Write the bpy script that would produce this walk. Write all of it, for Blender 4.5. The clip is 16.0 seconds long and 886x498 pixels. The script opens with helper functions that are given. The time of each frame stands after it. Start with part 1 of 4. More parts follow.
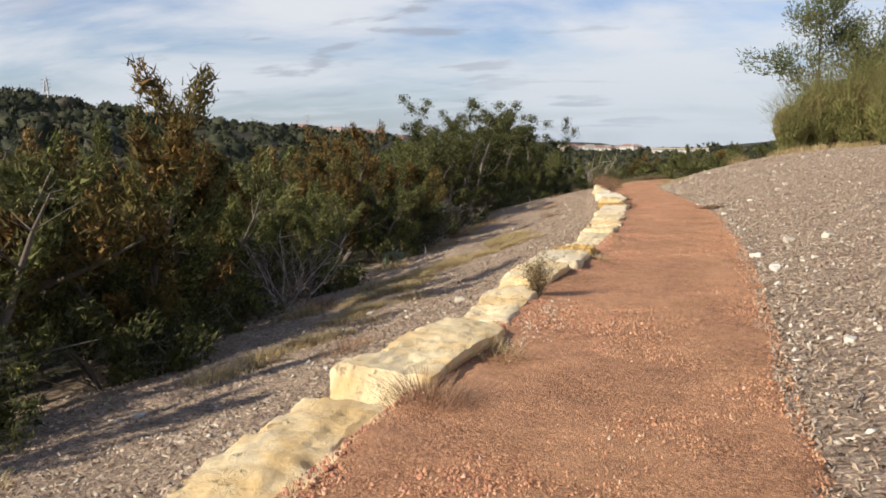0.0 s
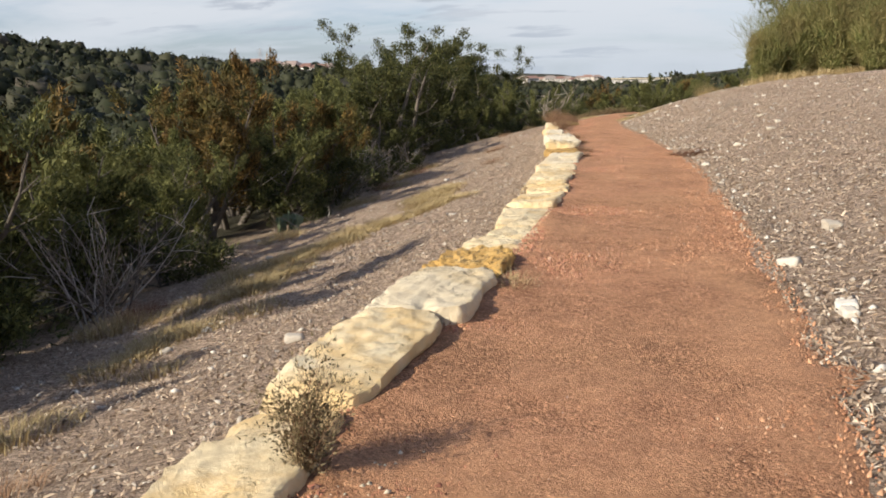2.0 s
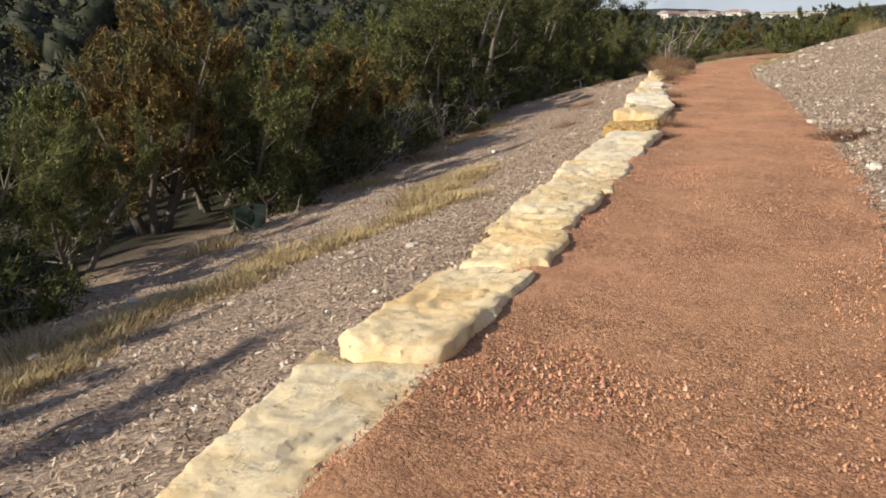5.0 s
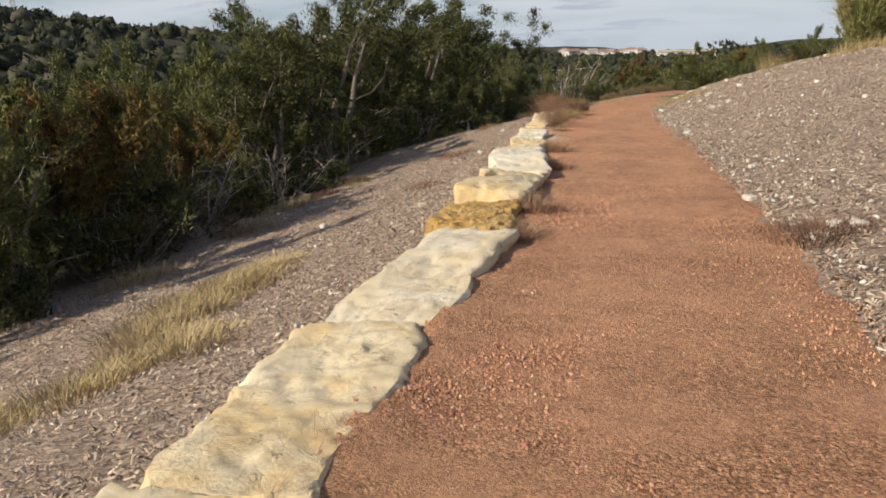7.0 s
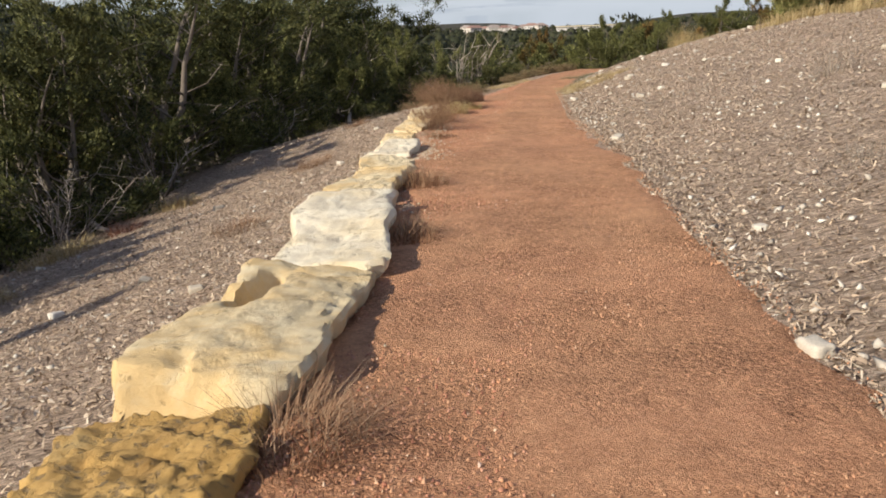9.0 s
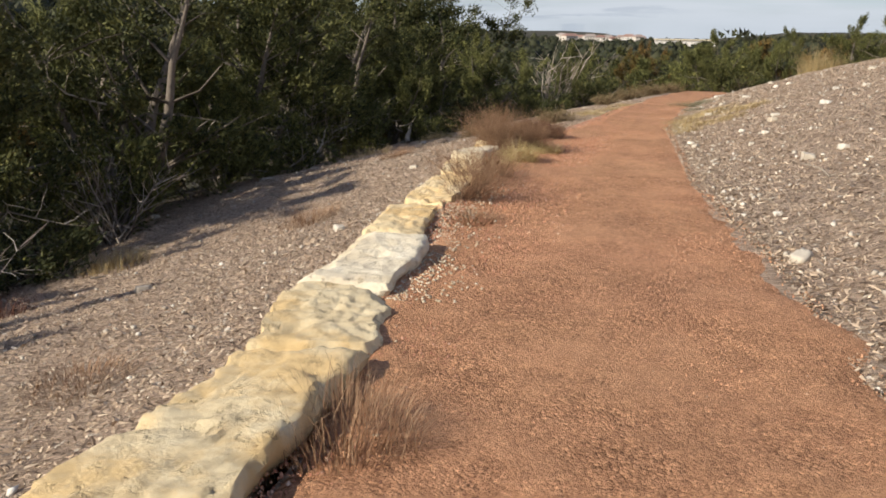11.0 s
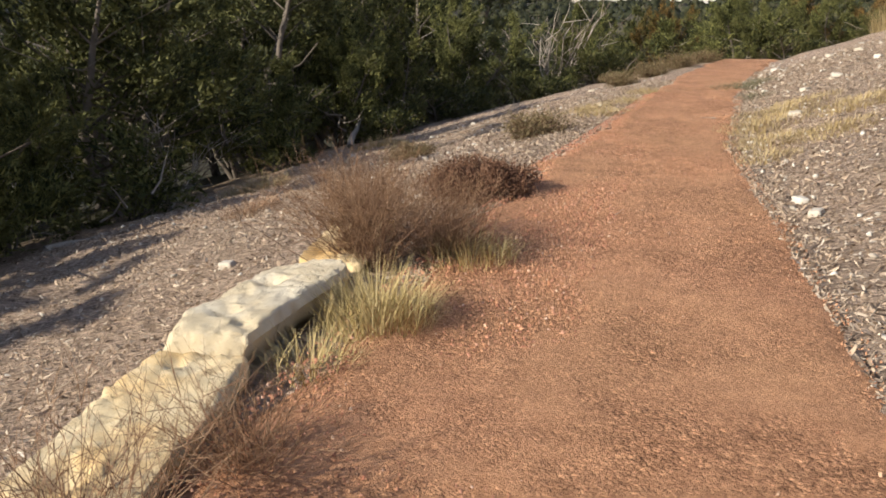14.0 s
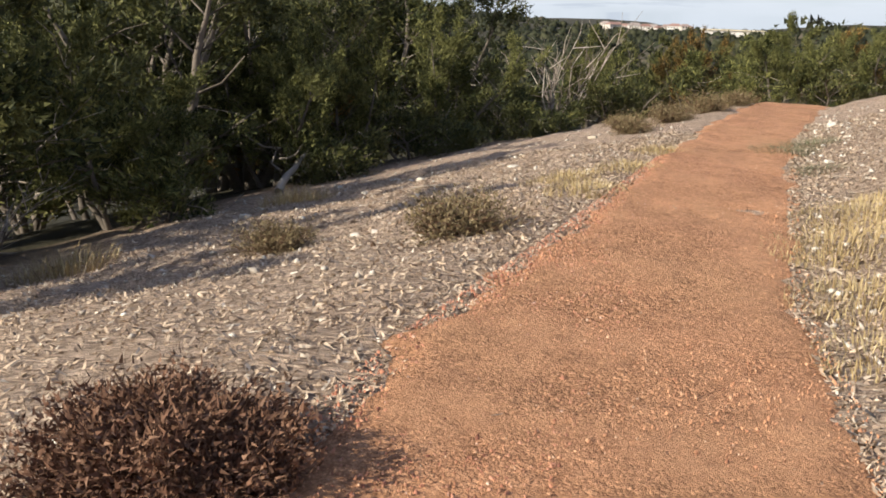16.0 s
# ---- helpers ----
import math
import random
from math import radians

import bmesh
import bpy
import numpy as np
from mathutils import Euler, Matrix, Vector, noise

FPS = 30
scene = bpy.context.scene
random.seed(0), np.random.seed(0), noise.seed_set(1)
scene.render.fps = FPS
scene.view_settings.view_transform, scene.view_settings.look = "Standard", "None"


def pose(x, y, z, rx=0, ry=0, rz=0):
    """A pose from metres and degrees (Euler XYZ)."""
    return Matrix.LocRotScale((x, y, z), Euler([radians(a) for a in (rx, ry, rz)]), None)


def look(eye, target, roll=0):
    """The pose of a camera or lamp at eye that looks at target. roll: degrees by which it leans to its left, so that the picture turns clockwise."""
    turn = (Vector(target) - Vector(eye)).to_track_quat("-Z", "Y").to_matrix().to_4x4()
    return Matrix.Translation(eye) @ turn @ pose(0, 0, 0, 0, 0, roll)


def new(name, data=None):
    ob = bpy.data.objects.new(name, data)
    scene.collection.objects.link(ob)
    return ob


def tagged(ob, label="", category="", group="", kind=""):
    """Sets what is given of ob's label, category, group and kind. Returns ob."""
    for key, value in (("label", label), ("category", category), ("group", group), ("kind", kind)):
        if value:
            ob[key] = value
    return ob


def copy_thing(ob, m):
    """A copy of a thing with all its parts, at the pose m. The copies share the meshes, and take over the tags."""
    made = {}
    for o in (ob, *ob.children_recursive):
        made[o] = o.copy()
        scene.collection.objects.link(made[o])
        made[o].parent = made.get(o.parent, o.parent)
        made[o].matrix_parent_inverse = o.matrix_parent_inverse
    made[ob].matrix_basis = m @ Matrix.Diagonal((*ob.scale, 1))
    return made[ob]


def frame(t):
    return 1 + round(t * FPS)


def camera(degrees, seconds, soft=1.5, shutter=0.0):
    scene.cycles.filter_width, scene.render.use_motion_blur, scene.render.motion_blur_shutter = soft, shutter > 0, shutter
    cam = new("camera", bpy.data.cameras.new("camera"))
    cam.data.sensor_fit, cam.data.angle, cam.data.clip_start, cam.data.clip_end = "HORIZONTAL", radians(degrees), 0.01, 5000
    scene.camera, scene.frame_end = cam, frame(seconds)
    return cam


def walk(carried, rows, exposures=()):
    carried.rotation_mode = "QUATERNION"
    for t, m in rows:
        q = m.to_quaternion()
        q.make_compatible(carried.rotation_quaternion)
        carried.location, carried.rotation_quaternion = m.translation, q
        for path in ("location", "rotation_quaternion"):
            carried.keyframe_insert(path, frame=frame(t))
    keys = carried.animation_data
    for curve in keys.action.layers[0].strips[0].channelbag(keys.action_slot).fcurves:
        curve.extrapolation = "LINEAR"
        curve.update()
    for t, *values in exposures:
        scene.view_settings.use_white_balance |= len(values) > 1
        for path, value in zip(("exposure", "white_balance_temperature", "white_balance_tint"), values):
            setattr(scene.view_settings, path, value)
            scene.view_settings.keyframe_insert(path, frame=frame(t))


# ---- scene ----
cam = camera(55.1, 16.0, 1.8)
METRES, EYE, TILT, LEAN, TURN = 35.0, 1.22, -7.6, 0.0, 13.2
ROWS = [
    (0.0, 0.0, 0.0, 0.0, 0.0, 0.0, -0.0),
    (0.5, 0.0093, 0.0325, 0.0045, -3.12, 1.42, 1.13),
    (1.0, 0.0178, 0.0672, 0.0084, -4.24, 0.33, 2.01),
    (1.5, 0.0251, 0.0997, 0.0121, -3.89, -1.99, 0.73),
    (2.0, 0.0326, 0.1301, 0.0151, -2.54, -4.41, 1.16),
    (2.5, 0.0416, 0.1553, 0.0176, 3.55, -11.52, 0.23),
    (3.0, 0.0546, 0.1807, 0.0208, 8.22, -12.7, 0.11),
    (5.5, 0.094, 0.3238, 0.0364, 4.39, -5.94, 1.13),
    (6.0, 0.0987, 0.3572, 0.0399, -0.05, -4.27, 1.29),
    (6.5, 0.1058, 0.3876, 0.0414, -1.29, -5.58, 1.87),
    (7.0, 0.1139, 0.4173, 0.0441, 0.21, -6.04, 1.17),
    (7.5, 0.1217, 0.4467, 0.0463, -1.17, -7.19, 0.57),
    (8.0, 0.1273, 0.4774, 0.0507, -0.39, -7.32, 1.09),
    (8.5, 0.1326, 0.5081, 0.0538, -2.33, -8.67, 1.92),
    (9.0, 0.1405, 0.5444, 0.0581, -6.05, -7.66, 2.76),
    (9.5, 0.1467, 0.5745, 0.0617, -3.63, -7.64, 0.41),
    (12.0, 0.1753, 0.743, 0.081, 0.46, -7.11, -0.58),
    (12.5, 0.1803, 0.7724, 0.0831, -1.32, -7.92, -0.64),
    (13.0, 0.1863, 0.7996, 0.0868, -0.68, -7.34, -0.75),
    (13.5, 0.1927, 0.8265, 0.0895, -0.54, -7.45, 0.01),
    (14.0, 0.1991, 0.8538, 0.0929, 0.77, -9.44, 1.01),
    (14.5, 0.2066, 0.8811, 0.0955, -0.16, -7.68, 0.27),
    (15.0, 0.2142, 0.9108, 0.0996, -1.01, -5.04, -0.75),
    (15.5, 0.2206, 0.9383, 0.1018, -1.1, -5.75, -1.02),
    (16.0, 0.2275, 0.9657, 0.1037, 2.46, -8.27, -2.16),
]
walk(cam, [(t, pose(0, 0, EYE, TILT, LEAN, TURN) @ pose(METRES * x, METRES * y, METRES * z, 90 + pitch, roll, yaw)) for t, x, y, z, yaw, pitch, roll in ROWS],
     [(0.0, 0.32), (1.5, 0.36), (2.5, 0.3), (3.2, 0.3), (6.0, 0.33), (7.0, 0.18), (8.0, 0.28), (9.5, 0.28), (12.5, 0.35), (13.2, 0.22), (14.0, 0.42), (14.5, 0.56), (16.0, 0.58)])

# ================= light =================
SUN_ELEV, SUN_FROM = 29.5, math.atan2(-0.70, -0.714)      # compass angle of the sun, from +y towards +x
world = bpy.data.worlds.new("sky")
scene.world = world
world.use_nodes = True


def build_sky():
    nt = world.node_tree
    nt.nodes.clear()
    N, L = nt.nodes.new, nt.links.new
    out, bg = N("ShaderNodeOutputWorld"), N("ShaderNodeBackground")
    sky = N("ShaderNodeTexSky")
    sky.sky_type, sky.sun_disc = "NISHITA", False
    sky.sun_elevation, sky.sun_rotation = radians(SUN_ELEV), SUN_FROM
    sky.air_density, sky.dust_density, sky.ozone_density = 1.0, 0.6, 1.6
    tc, sep = N("ShaderNodeTexCoord"), N("ShaderNodeSeparateXYZ")
    L(tc.outputs["Generated"], sep.inputs[0])

    def m(op, a, b=None, clamp=False):
        n = N("ShaderNodeMath")
        n.operation, n.use_clamp = op, clamp
        for i, v in enumerate((a, b)):
            if v is None:
                continue
            if isinstance(v, (int, float)):
                n.inputs[i].default_value = v
            else:
                L(v, n.inputs[i])
        return n.outputs[0]
    # cloud deck seen in perspective: direction over height
    zz = m("ADD", m("MAXIMUM", sep.outputs[2], 0.0), 0.22)
    comb = N("ShaderNodeCombineXYZ")
    L(m("DIVIDE", sep.outputs[0], zz), comb.inputs[0])
    L(m("DIVIDE", sep.outputs[1], zz), comb.inputs[1])

    def cloud(scale, stretch, turn, seed, lo, hi, detail=7, dist=0.6):
        mp, nz, rp = N("ShaderNodeMapping"), N("ShaderNodeTexNoise"), N("ShaderNodeMapRange")
        mp.inputs["Location"].default_value = (seed, seed * 0.7, 0)
        mp.inputs["Rotation"].default_value = (0, 0, radians(turn))
        mp.inputs["Scale"].default_value = (scale, scale * stretch, 1)
        L(comb.outputs[0], mp.inputs[0])
        L(mp.outputs[0], nz.inputs["Vector"])
        nz.inputs["Scale"].default_value, nz.inputs["Detail"].default_value = 1.0, detail
        nz.inputs["Roughness"].default_value, nz.inputs["Distortion"].default_value = 0.55, dist
        rp.interpolation_type = "SMOOTHSTEP"
        rp.inputs[1].default_value, rp.inputs[2].default_value = lo, hi
        L(nz.outputs[0], rp.inputs[0])
        return rp.outputs[0]

    def mix(f, a, b):
        n = N("ShaderNodeMix")
        n.data_type = "RGBA"
        for i, v in ((0, f), (6, a), (7, b)):
            if isinstance(v, (int, float, tuple)):
                n.inputs[i].default_value = v
            else:
                L(v, n.inputs[i])
        return n.outputs[2]
    veil = cloud(0.7, 1.7, 32, 3.1, 0.32, 0.58, 8, 0.35)
    wisp = cloud(1.9, 2.4, 24, 8.3, 0.42, 0.74, 8, 0.4)
    puff = m("MULTIPLY", cloud(2.3, 2.2, 4, 14.2, 0.55, 0.66, 6, 0.3), cloud(0.6, 1.0, 0, 2.0, 0.40, 0.6, 2, 0.0))
    tint = N("ShaderNodeMix")
    tint.data_type, tint.blend_type = "RGBA", "MULTIPLY"
    tint.inputs[0].default_value, tint.inputs[7].default_value = 1.0, (0.82, 0.93, 1.22, 1)
    L(sky.outputs[0], tint.inputs[6])
    cover = m("MAXIMUM", m("MULTIPLY", veil, 0.93), m("MULTIPLY", wisp, 0.7))
    thin = N("ShaderNodeMapRange")                    # the veil thins out towards the zenith
    thin.interpolation_type = "SMOOTHSTEP"
    thin.inputs[1].default_value, thin.inputs[2].default_value = 0.2, 0.7
    thin.inputs[3].default_value, thin.inputs[4].default_value = 1.0, 0.2
    L(sep.outputs[2], thin.inputs[0])
    cover = m("MULTIPLY", cover, thin.outputs[0])
    c1 = mix(cover, tint.outputs[2], (7.9, 8.1, 8.5, 1))
    c2 = mix(m("MULTIPLY", puff, 0.7), c1, (3.9, 4.25, 5.0, 1))
    # pale haze close to the horizon
    haze = N("ShaderNodeMapRange")
    haze.inputs[1].default_value, haze.inputs[2].default_value = 0.0, 0.12
    haze.inputs[3].default_value, haze.inputs[4].default_value = 0.6, 0.0
    L(sep.outputs[2], haze.inputs[0])
    c3 = mix(haze.outputs[0], c2, (5.2, 6.0, 7.0, 1))
    L(c3, bg.inputs[0])
    bg.inputs[1].default_value = 0.08
    L(bg.outputs[0], out.inputs[0])


build_sky()
sun_data = bpy.data.lights.new("sun", "SUN")
sun_data.energy, sun_data.angle, sun_data.color = 5.0, radians(0.55), (1.0, 0.90, 0.75)
sun = new("sun", sun_data)
sun.matrix_world = look((-70 * 0.87, -71.4 * 0.87, 49.2), (0, 0, 0))


# ================= materials =================
def material(name, rough=0.9):
    mat = bpy.data.materials.new(name)
    mat.use_nodes = True
    nt = mat.node_tree
    bsdf = nt.nodes["Principled BSDF"]
    bsdf.inputs["Roughness"].default_value = rough
    bsdf.inputs["Specular IOR Level"].default_value = 0.25
    return mat, nt, bsdf


def noise_node(nt, scale, detail=6, rough=0.6, coord=None, stretch=None):
    n = nt.nodes.new("ShaderNodeTexNoise")
    n.inputs["Scale"].default_value, n.inputs["Detail"].default_value, n.inputs["Roughness"].default_value = scale, detail, rough
    tc = coord or nt.nodes.new("ShaderNodeTexCoord").outputs["Object"]
    if stretch:
        mp = nt.nodes.new("ShaderNodeMapping")
        mp.inputs["Scale"].default_value = stretch
        nt.links.new(tc, mp.inputs[0])
        tc = mp.outputs[0]
    nt.links.new(tc, n.inputs["Vector"])
    return n.outputs[0]


def ramp(nt, fac, stops):
    r = nt.nodes.new("ShaderNodeValToRGB")
    el = r.color_ramp.elements
    while len(el) < len(stops):
        el.new(0.5)
    for e, (p, c) in zip(el, stops):
        e.position, e.color = p, (*c, 1)
    nt.links.new(fac, r.inputs[0])
    return r.outputs[0]


def mixc(nt, fac, a, b, mode="MIX"):
    n = nt.nodes.new("ShaderNodeMix")
    n.data_type, n.blend_type = "RGBA", mode
    for i, v in ((0, fac), (6, a), (7, b)):
        if isinstance(v, (int, float)):
            n.inputs[i].default_value = v
        elif isinstance(v, tuple):
            n.inputs[i].default_value = (*v, 1)
        else:
            nt.links.new(v, n.inputs[i])
    return n.outputs[2]


def bump(nt, bsdf, height, strength, distance):
    b = nt.nodes.new("ShaderNodeBump")
    b.inputs["Strength"].default_value, b.inputs["Distance"].default_value = strength, distance
    nt.links.new(height, b.inputs["Height"])
    nt.links.new(b.outputs[0], bsdf.inputs["Normal"])


def island(nt):
    return nt.nodes.new("ShaderNodeNewGeometry").outputs["Random Per Island"]


def object_random(nt):
    return nt.nodes.new("ShaderNodeObjectInfo").outputs["Random"]


def earth_material(name, stops, grain, patch, bump_d, fine=140, floor=None, grains=False):
    mat, nt, bsdf = material(name, 0.95)
    a = noise_node(nt, grain, 8, 0.7)
    col = ramp(nt, a, stops)
    p = noise_node(nt, 0.55, 4, 0.6)
    col = mixc(nt, ramp(nt, p, [(0.35, (0, 0, 0)), (0.68, (0.75, 0.75, 0.75))]), col, patch)
    mid = noise_node(nt, grain * 0.28, 5, 0.65)
    col = mixc(nt, 0.5, col, ramp(nt, mid, [(0.36, (0.62, 0.6, 0.58)), (0.6, (1, 1, 1))]), "MULTIPLY")
    f = noise_node(nt, fine, 4, 0.7)
    height = f
    if grains:                                       # loose crumbs of stone
        loose = ramp(nt, noise_node(nt, 1.6, 5, 0.65), [(0.38, (0.22, 0.22, 0.22)), (0.62, (1.0, 1.0, 1.0))])
        for size, amount in ((100, 0.55), (55, 0.5)):
            much = nt.nodes.new("ShaderNodeMath")
            much.operation, much.inputs[1].default_value = "MULTIPLY", amount
            nt.links.new(loose, much.inputs[0])
            amount = much.outputs[0]
            vo = nt.nodes.new("ShaderNodeTexVoronoi")
            vo.inputs["Scale"].default_value, vo.inputs["Randomness"].default_value = size, 1.0
            nt.links.new(nt.nodes.new("ShaderNodeTexCoord").outputs["Object"], vo.inputs["Vector"])
            sep = nt.nodes.new("ShaderNodeSeparateColor")
            nt.links.new(vo.outputs["Color"], sep.inputs[0])
            col = mixc(nt, amount, col, ramp(nt, sep.outputs[0], [(0.0, (0.32, 0.26, 0.22)), (0.25, (0.82, 0.78, 0.76)), (0.75, (1.15, 1.15, 1.15)), (1.0, (1.7, 1.8, 1.85))]), "MULTIPLY")
            col = mixc(nt, amount, col, ramp(nt, vo.outputs["Distance"], [(0.3, (1, 1, 1)), (0.8, (0.5, 0.45, 0.42))]), "MULTIPLY")
            sub = nt.nodes.new("ShaderNodeMath")
            sub.operation = "SUBTRACT"
            nt.links.new(height, sub.inputs[0])
            deep = nt.nodes.new("ShaderNodeMath")
            deep.operation = "MULTIPLY"
            nt.links.new(vo.outputs["Distance"], deep.inputs[0])
            nt.links.new(loose, deep.inputs[1])
            nt.links.new(deep.outputs[0], sub.inputs[1])
            height = sub.outputs[0]
    else:                                            # matted wood fibre
        for turn, seed in ((25, 0), (-40, 7), (80, 3)):
            mp = nt.nodes.new("ShaderNodeMapping")
            mp.inputs["Rotation"].default_value = (0, 0, radians(turn))
            mp.inputs["Scale"].default_value = (10, 62, 24)
            mp.inputs["Location"].default_value = (seed, seed, 0)
            nt.links.new(nt.nodes.new("ShaderNodeTexCoord").outputs["Object"], mp.inputs[0])
            fi = noise_node(nt, 1.0, 3, 0.6, mp.outputs[0])
            col = mixc(nt, 0.5, col, ramp(nt, fi, [(0.36, (0.44, 0.41, 0.39)), (0.5, (1.06, 1.06, 1.06)), (0.64, (1.5, 1.5, 1.5))]), "MULTIPLY")
            ad = nt.nodes.new("ShaderNodeMath")
            ad.operation = "ADD"
            nt.links.new(height, ad.inputs[0])
            nt.links.new(fi, ad.inputs[1])
            height = ad.outputs[0]
    if floor:                                        # near-black brown floor colour, blended in away from the trail
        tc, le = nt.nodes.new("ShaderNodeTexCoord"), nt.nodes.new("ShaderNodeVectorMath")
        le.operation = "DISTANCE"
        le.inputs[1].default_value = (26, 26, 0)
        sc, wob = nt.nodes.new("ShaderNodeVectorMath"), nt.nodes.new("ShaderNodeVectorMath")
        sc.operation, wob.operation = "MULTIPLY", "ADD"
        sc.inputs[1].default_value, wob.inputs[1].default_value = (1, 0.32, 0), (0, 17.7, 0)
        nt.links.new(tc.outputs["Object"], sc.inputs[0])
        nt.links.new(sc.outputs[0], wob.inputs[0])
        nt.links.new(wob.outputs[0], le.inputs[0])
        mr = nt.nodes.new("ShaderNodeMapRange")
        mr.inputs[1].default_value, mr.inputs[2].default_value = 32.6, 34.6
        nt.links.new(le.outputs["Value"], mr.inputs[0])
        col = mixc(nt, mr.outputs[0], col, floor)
    nt.links.new(col, bsdf.inputs["Base Color"])
    h = nt.nodes.new("ShaderNodeMath")
    h.operation = "ADD"
    nt.links.new(a, h.inputs[0])
    nt.links.new(height, h.inputs[1])
    bump(nt, bsdf, h.outputs[0], 1.0, bump_d)
    return mat


def piece_material(name, stops, rough=0.9, grain=60.0, by_object=False):
    mat, nt, bsdf = material(name, rough)
    col = ramp(nt, object_random(nt) if by_object else island(nt), stops)
    n = noise_node(nt, grain, 4, 0.6)
    col = mixc(nt, 0.6, col, ramp(nt, n, [(0.3, (0.55, 0.55, 0.55)), (0.7, (1, 1, 1))]), "MULTIPLY")
    nt.links.new(col, bsdf.inputs["Base Color"])
    bump(nt, bsdf, n, 0.4, 0.004)
    return mat


def leaf_material(name, stops, tone, through_light=0.15):
    mat, nt, bsdf = material(name, 0.7)
    col = ramp(nt, island(nt), stops)
    big = noise_node(nt, 1.1, 3, 0.6)
    col = mixc(nt, ramp(nt, big, [(0.42, (0, 0, 0)), (0.66, (0.8, 0.8, 0.8))]), col, tone)
    nt.links.new(col, bsdf.inputs["Base Color"])
    tr, mx = nt.nodes.new("ShaderNodeBsdfTranslucent"), nt.nodes.new("ShaderNodeMixShader")
    nt.links.new(col, tr.inputs[0])
    mx.inputs[0].default_value = through_light
    nt.links.new(bsdf.outputs[0], mx.inputs[1])
    nt.links.new(tr.outputs[0], mx.inputs[2])
    nt.links.new(mx.outputs[0], nt.nodes["Material Output"].inputs["Surface"])
    return mat


def stone_material(name, stops, stain, pit_size=11.0, pit_amount=0.5, pit_from=0.60):
    mat, nt, bsdf = material(name, 0.9)
    rnd = object_random(nt)
    tc = nt.nodes.new("ShaderNodeTexCoord").outputs["Object"]
    add, cb, mul = nt.nodes.new("ShaderNodeVectorMath"), nt.nodes.new("ShaderNodeCombineXYZ"), nt.nodes.new("ShaderNodeMath")
    mul.operation, mul.inputs[1].default_value = "MULTIPLY", 37.0
    nt.links.new(rnd, mul.inputs[0])
    nt.links.new(mul.outputs[0], cb.inputs[0])
    nt.links.new(tc, add.inputs[0])
    nt.links.new(cb.outputs[0], add.inputs[1])
    co = add.outputs[0]
    a = noise_node(nt, 5.0, 10, 0.68, co)
    col = ramp(nt, a, stops)
    b = noise_node(nt, 1.9, 6, 0.65, co)
    col = mixc(nt, ramp(nt, b, [(0.46, (0, 0, 0)), (0.60, (0.85, 0.85, 0.85))]), col, stain)
    col = mixc(nt, 1.0, col, ramp(nt, rnd, [(0.0, (0.86, 0.84, 0.80)), (0.5, (1, 1, 1)), (1.0, (1.0, 0.94, 0.84))]), "MULTIPLY")
    # pits and soil caught in them
    g = noise_node(nt, pit_size, 6, 0.7, co)
    hole = ramp(nt, g, [(pit_from, (0, 0, 0)), (pit_from + 0.08, (1, 1, 1))])
    dirt = nt.nodes.new("ShaderNodeMath")
    dirt.operation, dirt.inputs[1].default_value = "MULTIPLY", pit_amount
    nt.links.new(hole, dirt.inputs[0])
    col = mixc(nt, dirt.outputs[0], col, (0.22, 0.155, 0.085))
    c = noise_node(nt, 2.7, 8, 0.75, co)
    col = mixc(nt, ramp(nt, c, [(0.60, (0, 0, 0)), (0.70, (0.6, 0.6, 0.6))]), col, (0.34, 0.25, 0.15))
    nt.links.new(col, bsdf.inputs["Base Color"])
    f = noise_node(nt, 12, 12, 0.72, co)
    sub, half = nt.nodes.new("ShaderNodeMath"), nt.nodes.new("ShaderNodeMath")
    half.operation, half.inputs[1].default_value = "MULTIPLY", 0.6
    sub.operation = "SUBTRACT"
    nt.links.new(hole, half.inputs[0])
    nt.links.new(f, sub.inputs[0])
    nt.links.new(half.outputs[0], sub.inputs[1])
    bump(nt, bsdf, sub.outputs[0], 0.7, 0.03)
    return mat


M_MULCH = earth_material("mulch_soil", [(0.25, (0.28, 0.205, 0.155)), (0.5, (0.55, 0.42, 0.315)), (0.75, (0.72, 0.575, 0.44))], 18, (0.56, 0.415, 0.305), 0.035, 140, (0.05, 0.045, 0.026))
M_PATH = earth_material("decomposed_granite", [(0.25, (0.47, 0.225, 0.118)), (0.5, (0.63, 0.325, 0.178)), (0.78, (0.74, 0.42, 0.245))], 26, (0.62, 0.345, 0.182), 0.012, 170, None, True)
M_GRIT = piece_material("granite_grit", [(0.0, (0.38, 0.17, 0.095)), (0.5, (0.62, 0.32, 0.175)), (0.94, (0.71, 0.41, 0.24)), (1.0, (0.80, 0.60, 0.43))])
M_REDGRIT = piece_material("red_granite_grit", [(0.0, (0.36, 0.145, 0.09)), (0.5, (0.58, 0.27, 0.165)), (0.94, (0.67, 0.36, 0.235)), (1.0, (0.78, 0.58, 0.45))])
M_CHIP = piece_material("weathered_wood_chips", [(0.0, (0.18, 0.125, 0.088)), (0.25, (0.43, 0.32, 0.228)), (0.8, (0.63, 0.49, 0.355)), (0.95, (0.74, 0.625, 0.48)), (1.0, (0.82, 0.74, 0.62))])
M_PEBBLE = piece_material("limestone_pebbles", [(0.0, (0.42, 0.36, 0.29)), (0.6, (0.62, 0.56, 0.47)), (1.0, (0.80, 0.75, 0.66))], 0.85, 30)
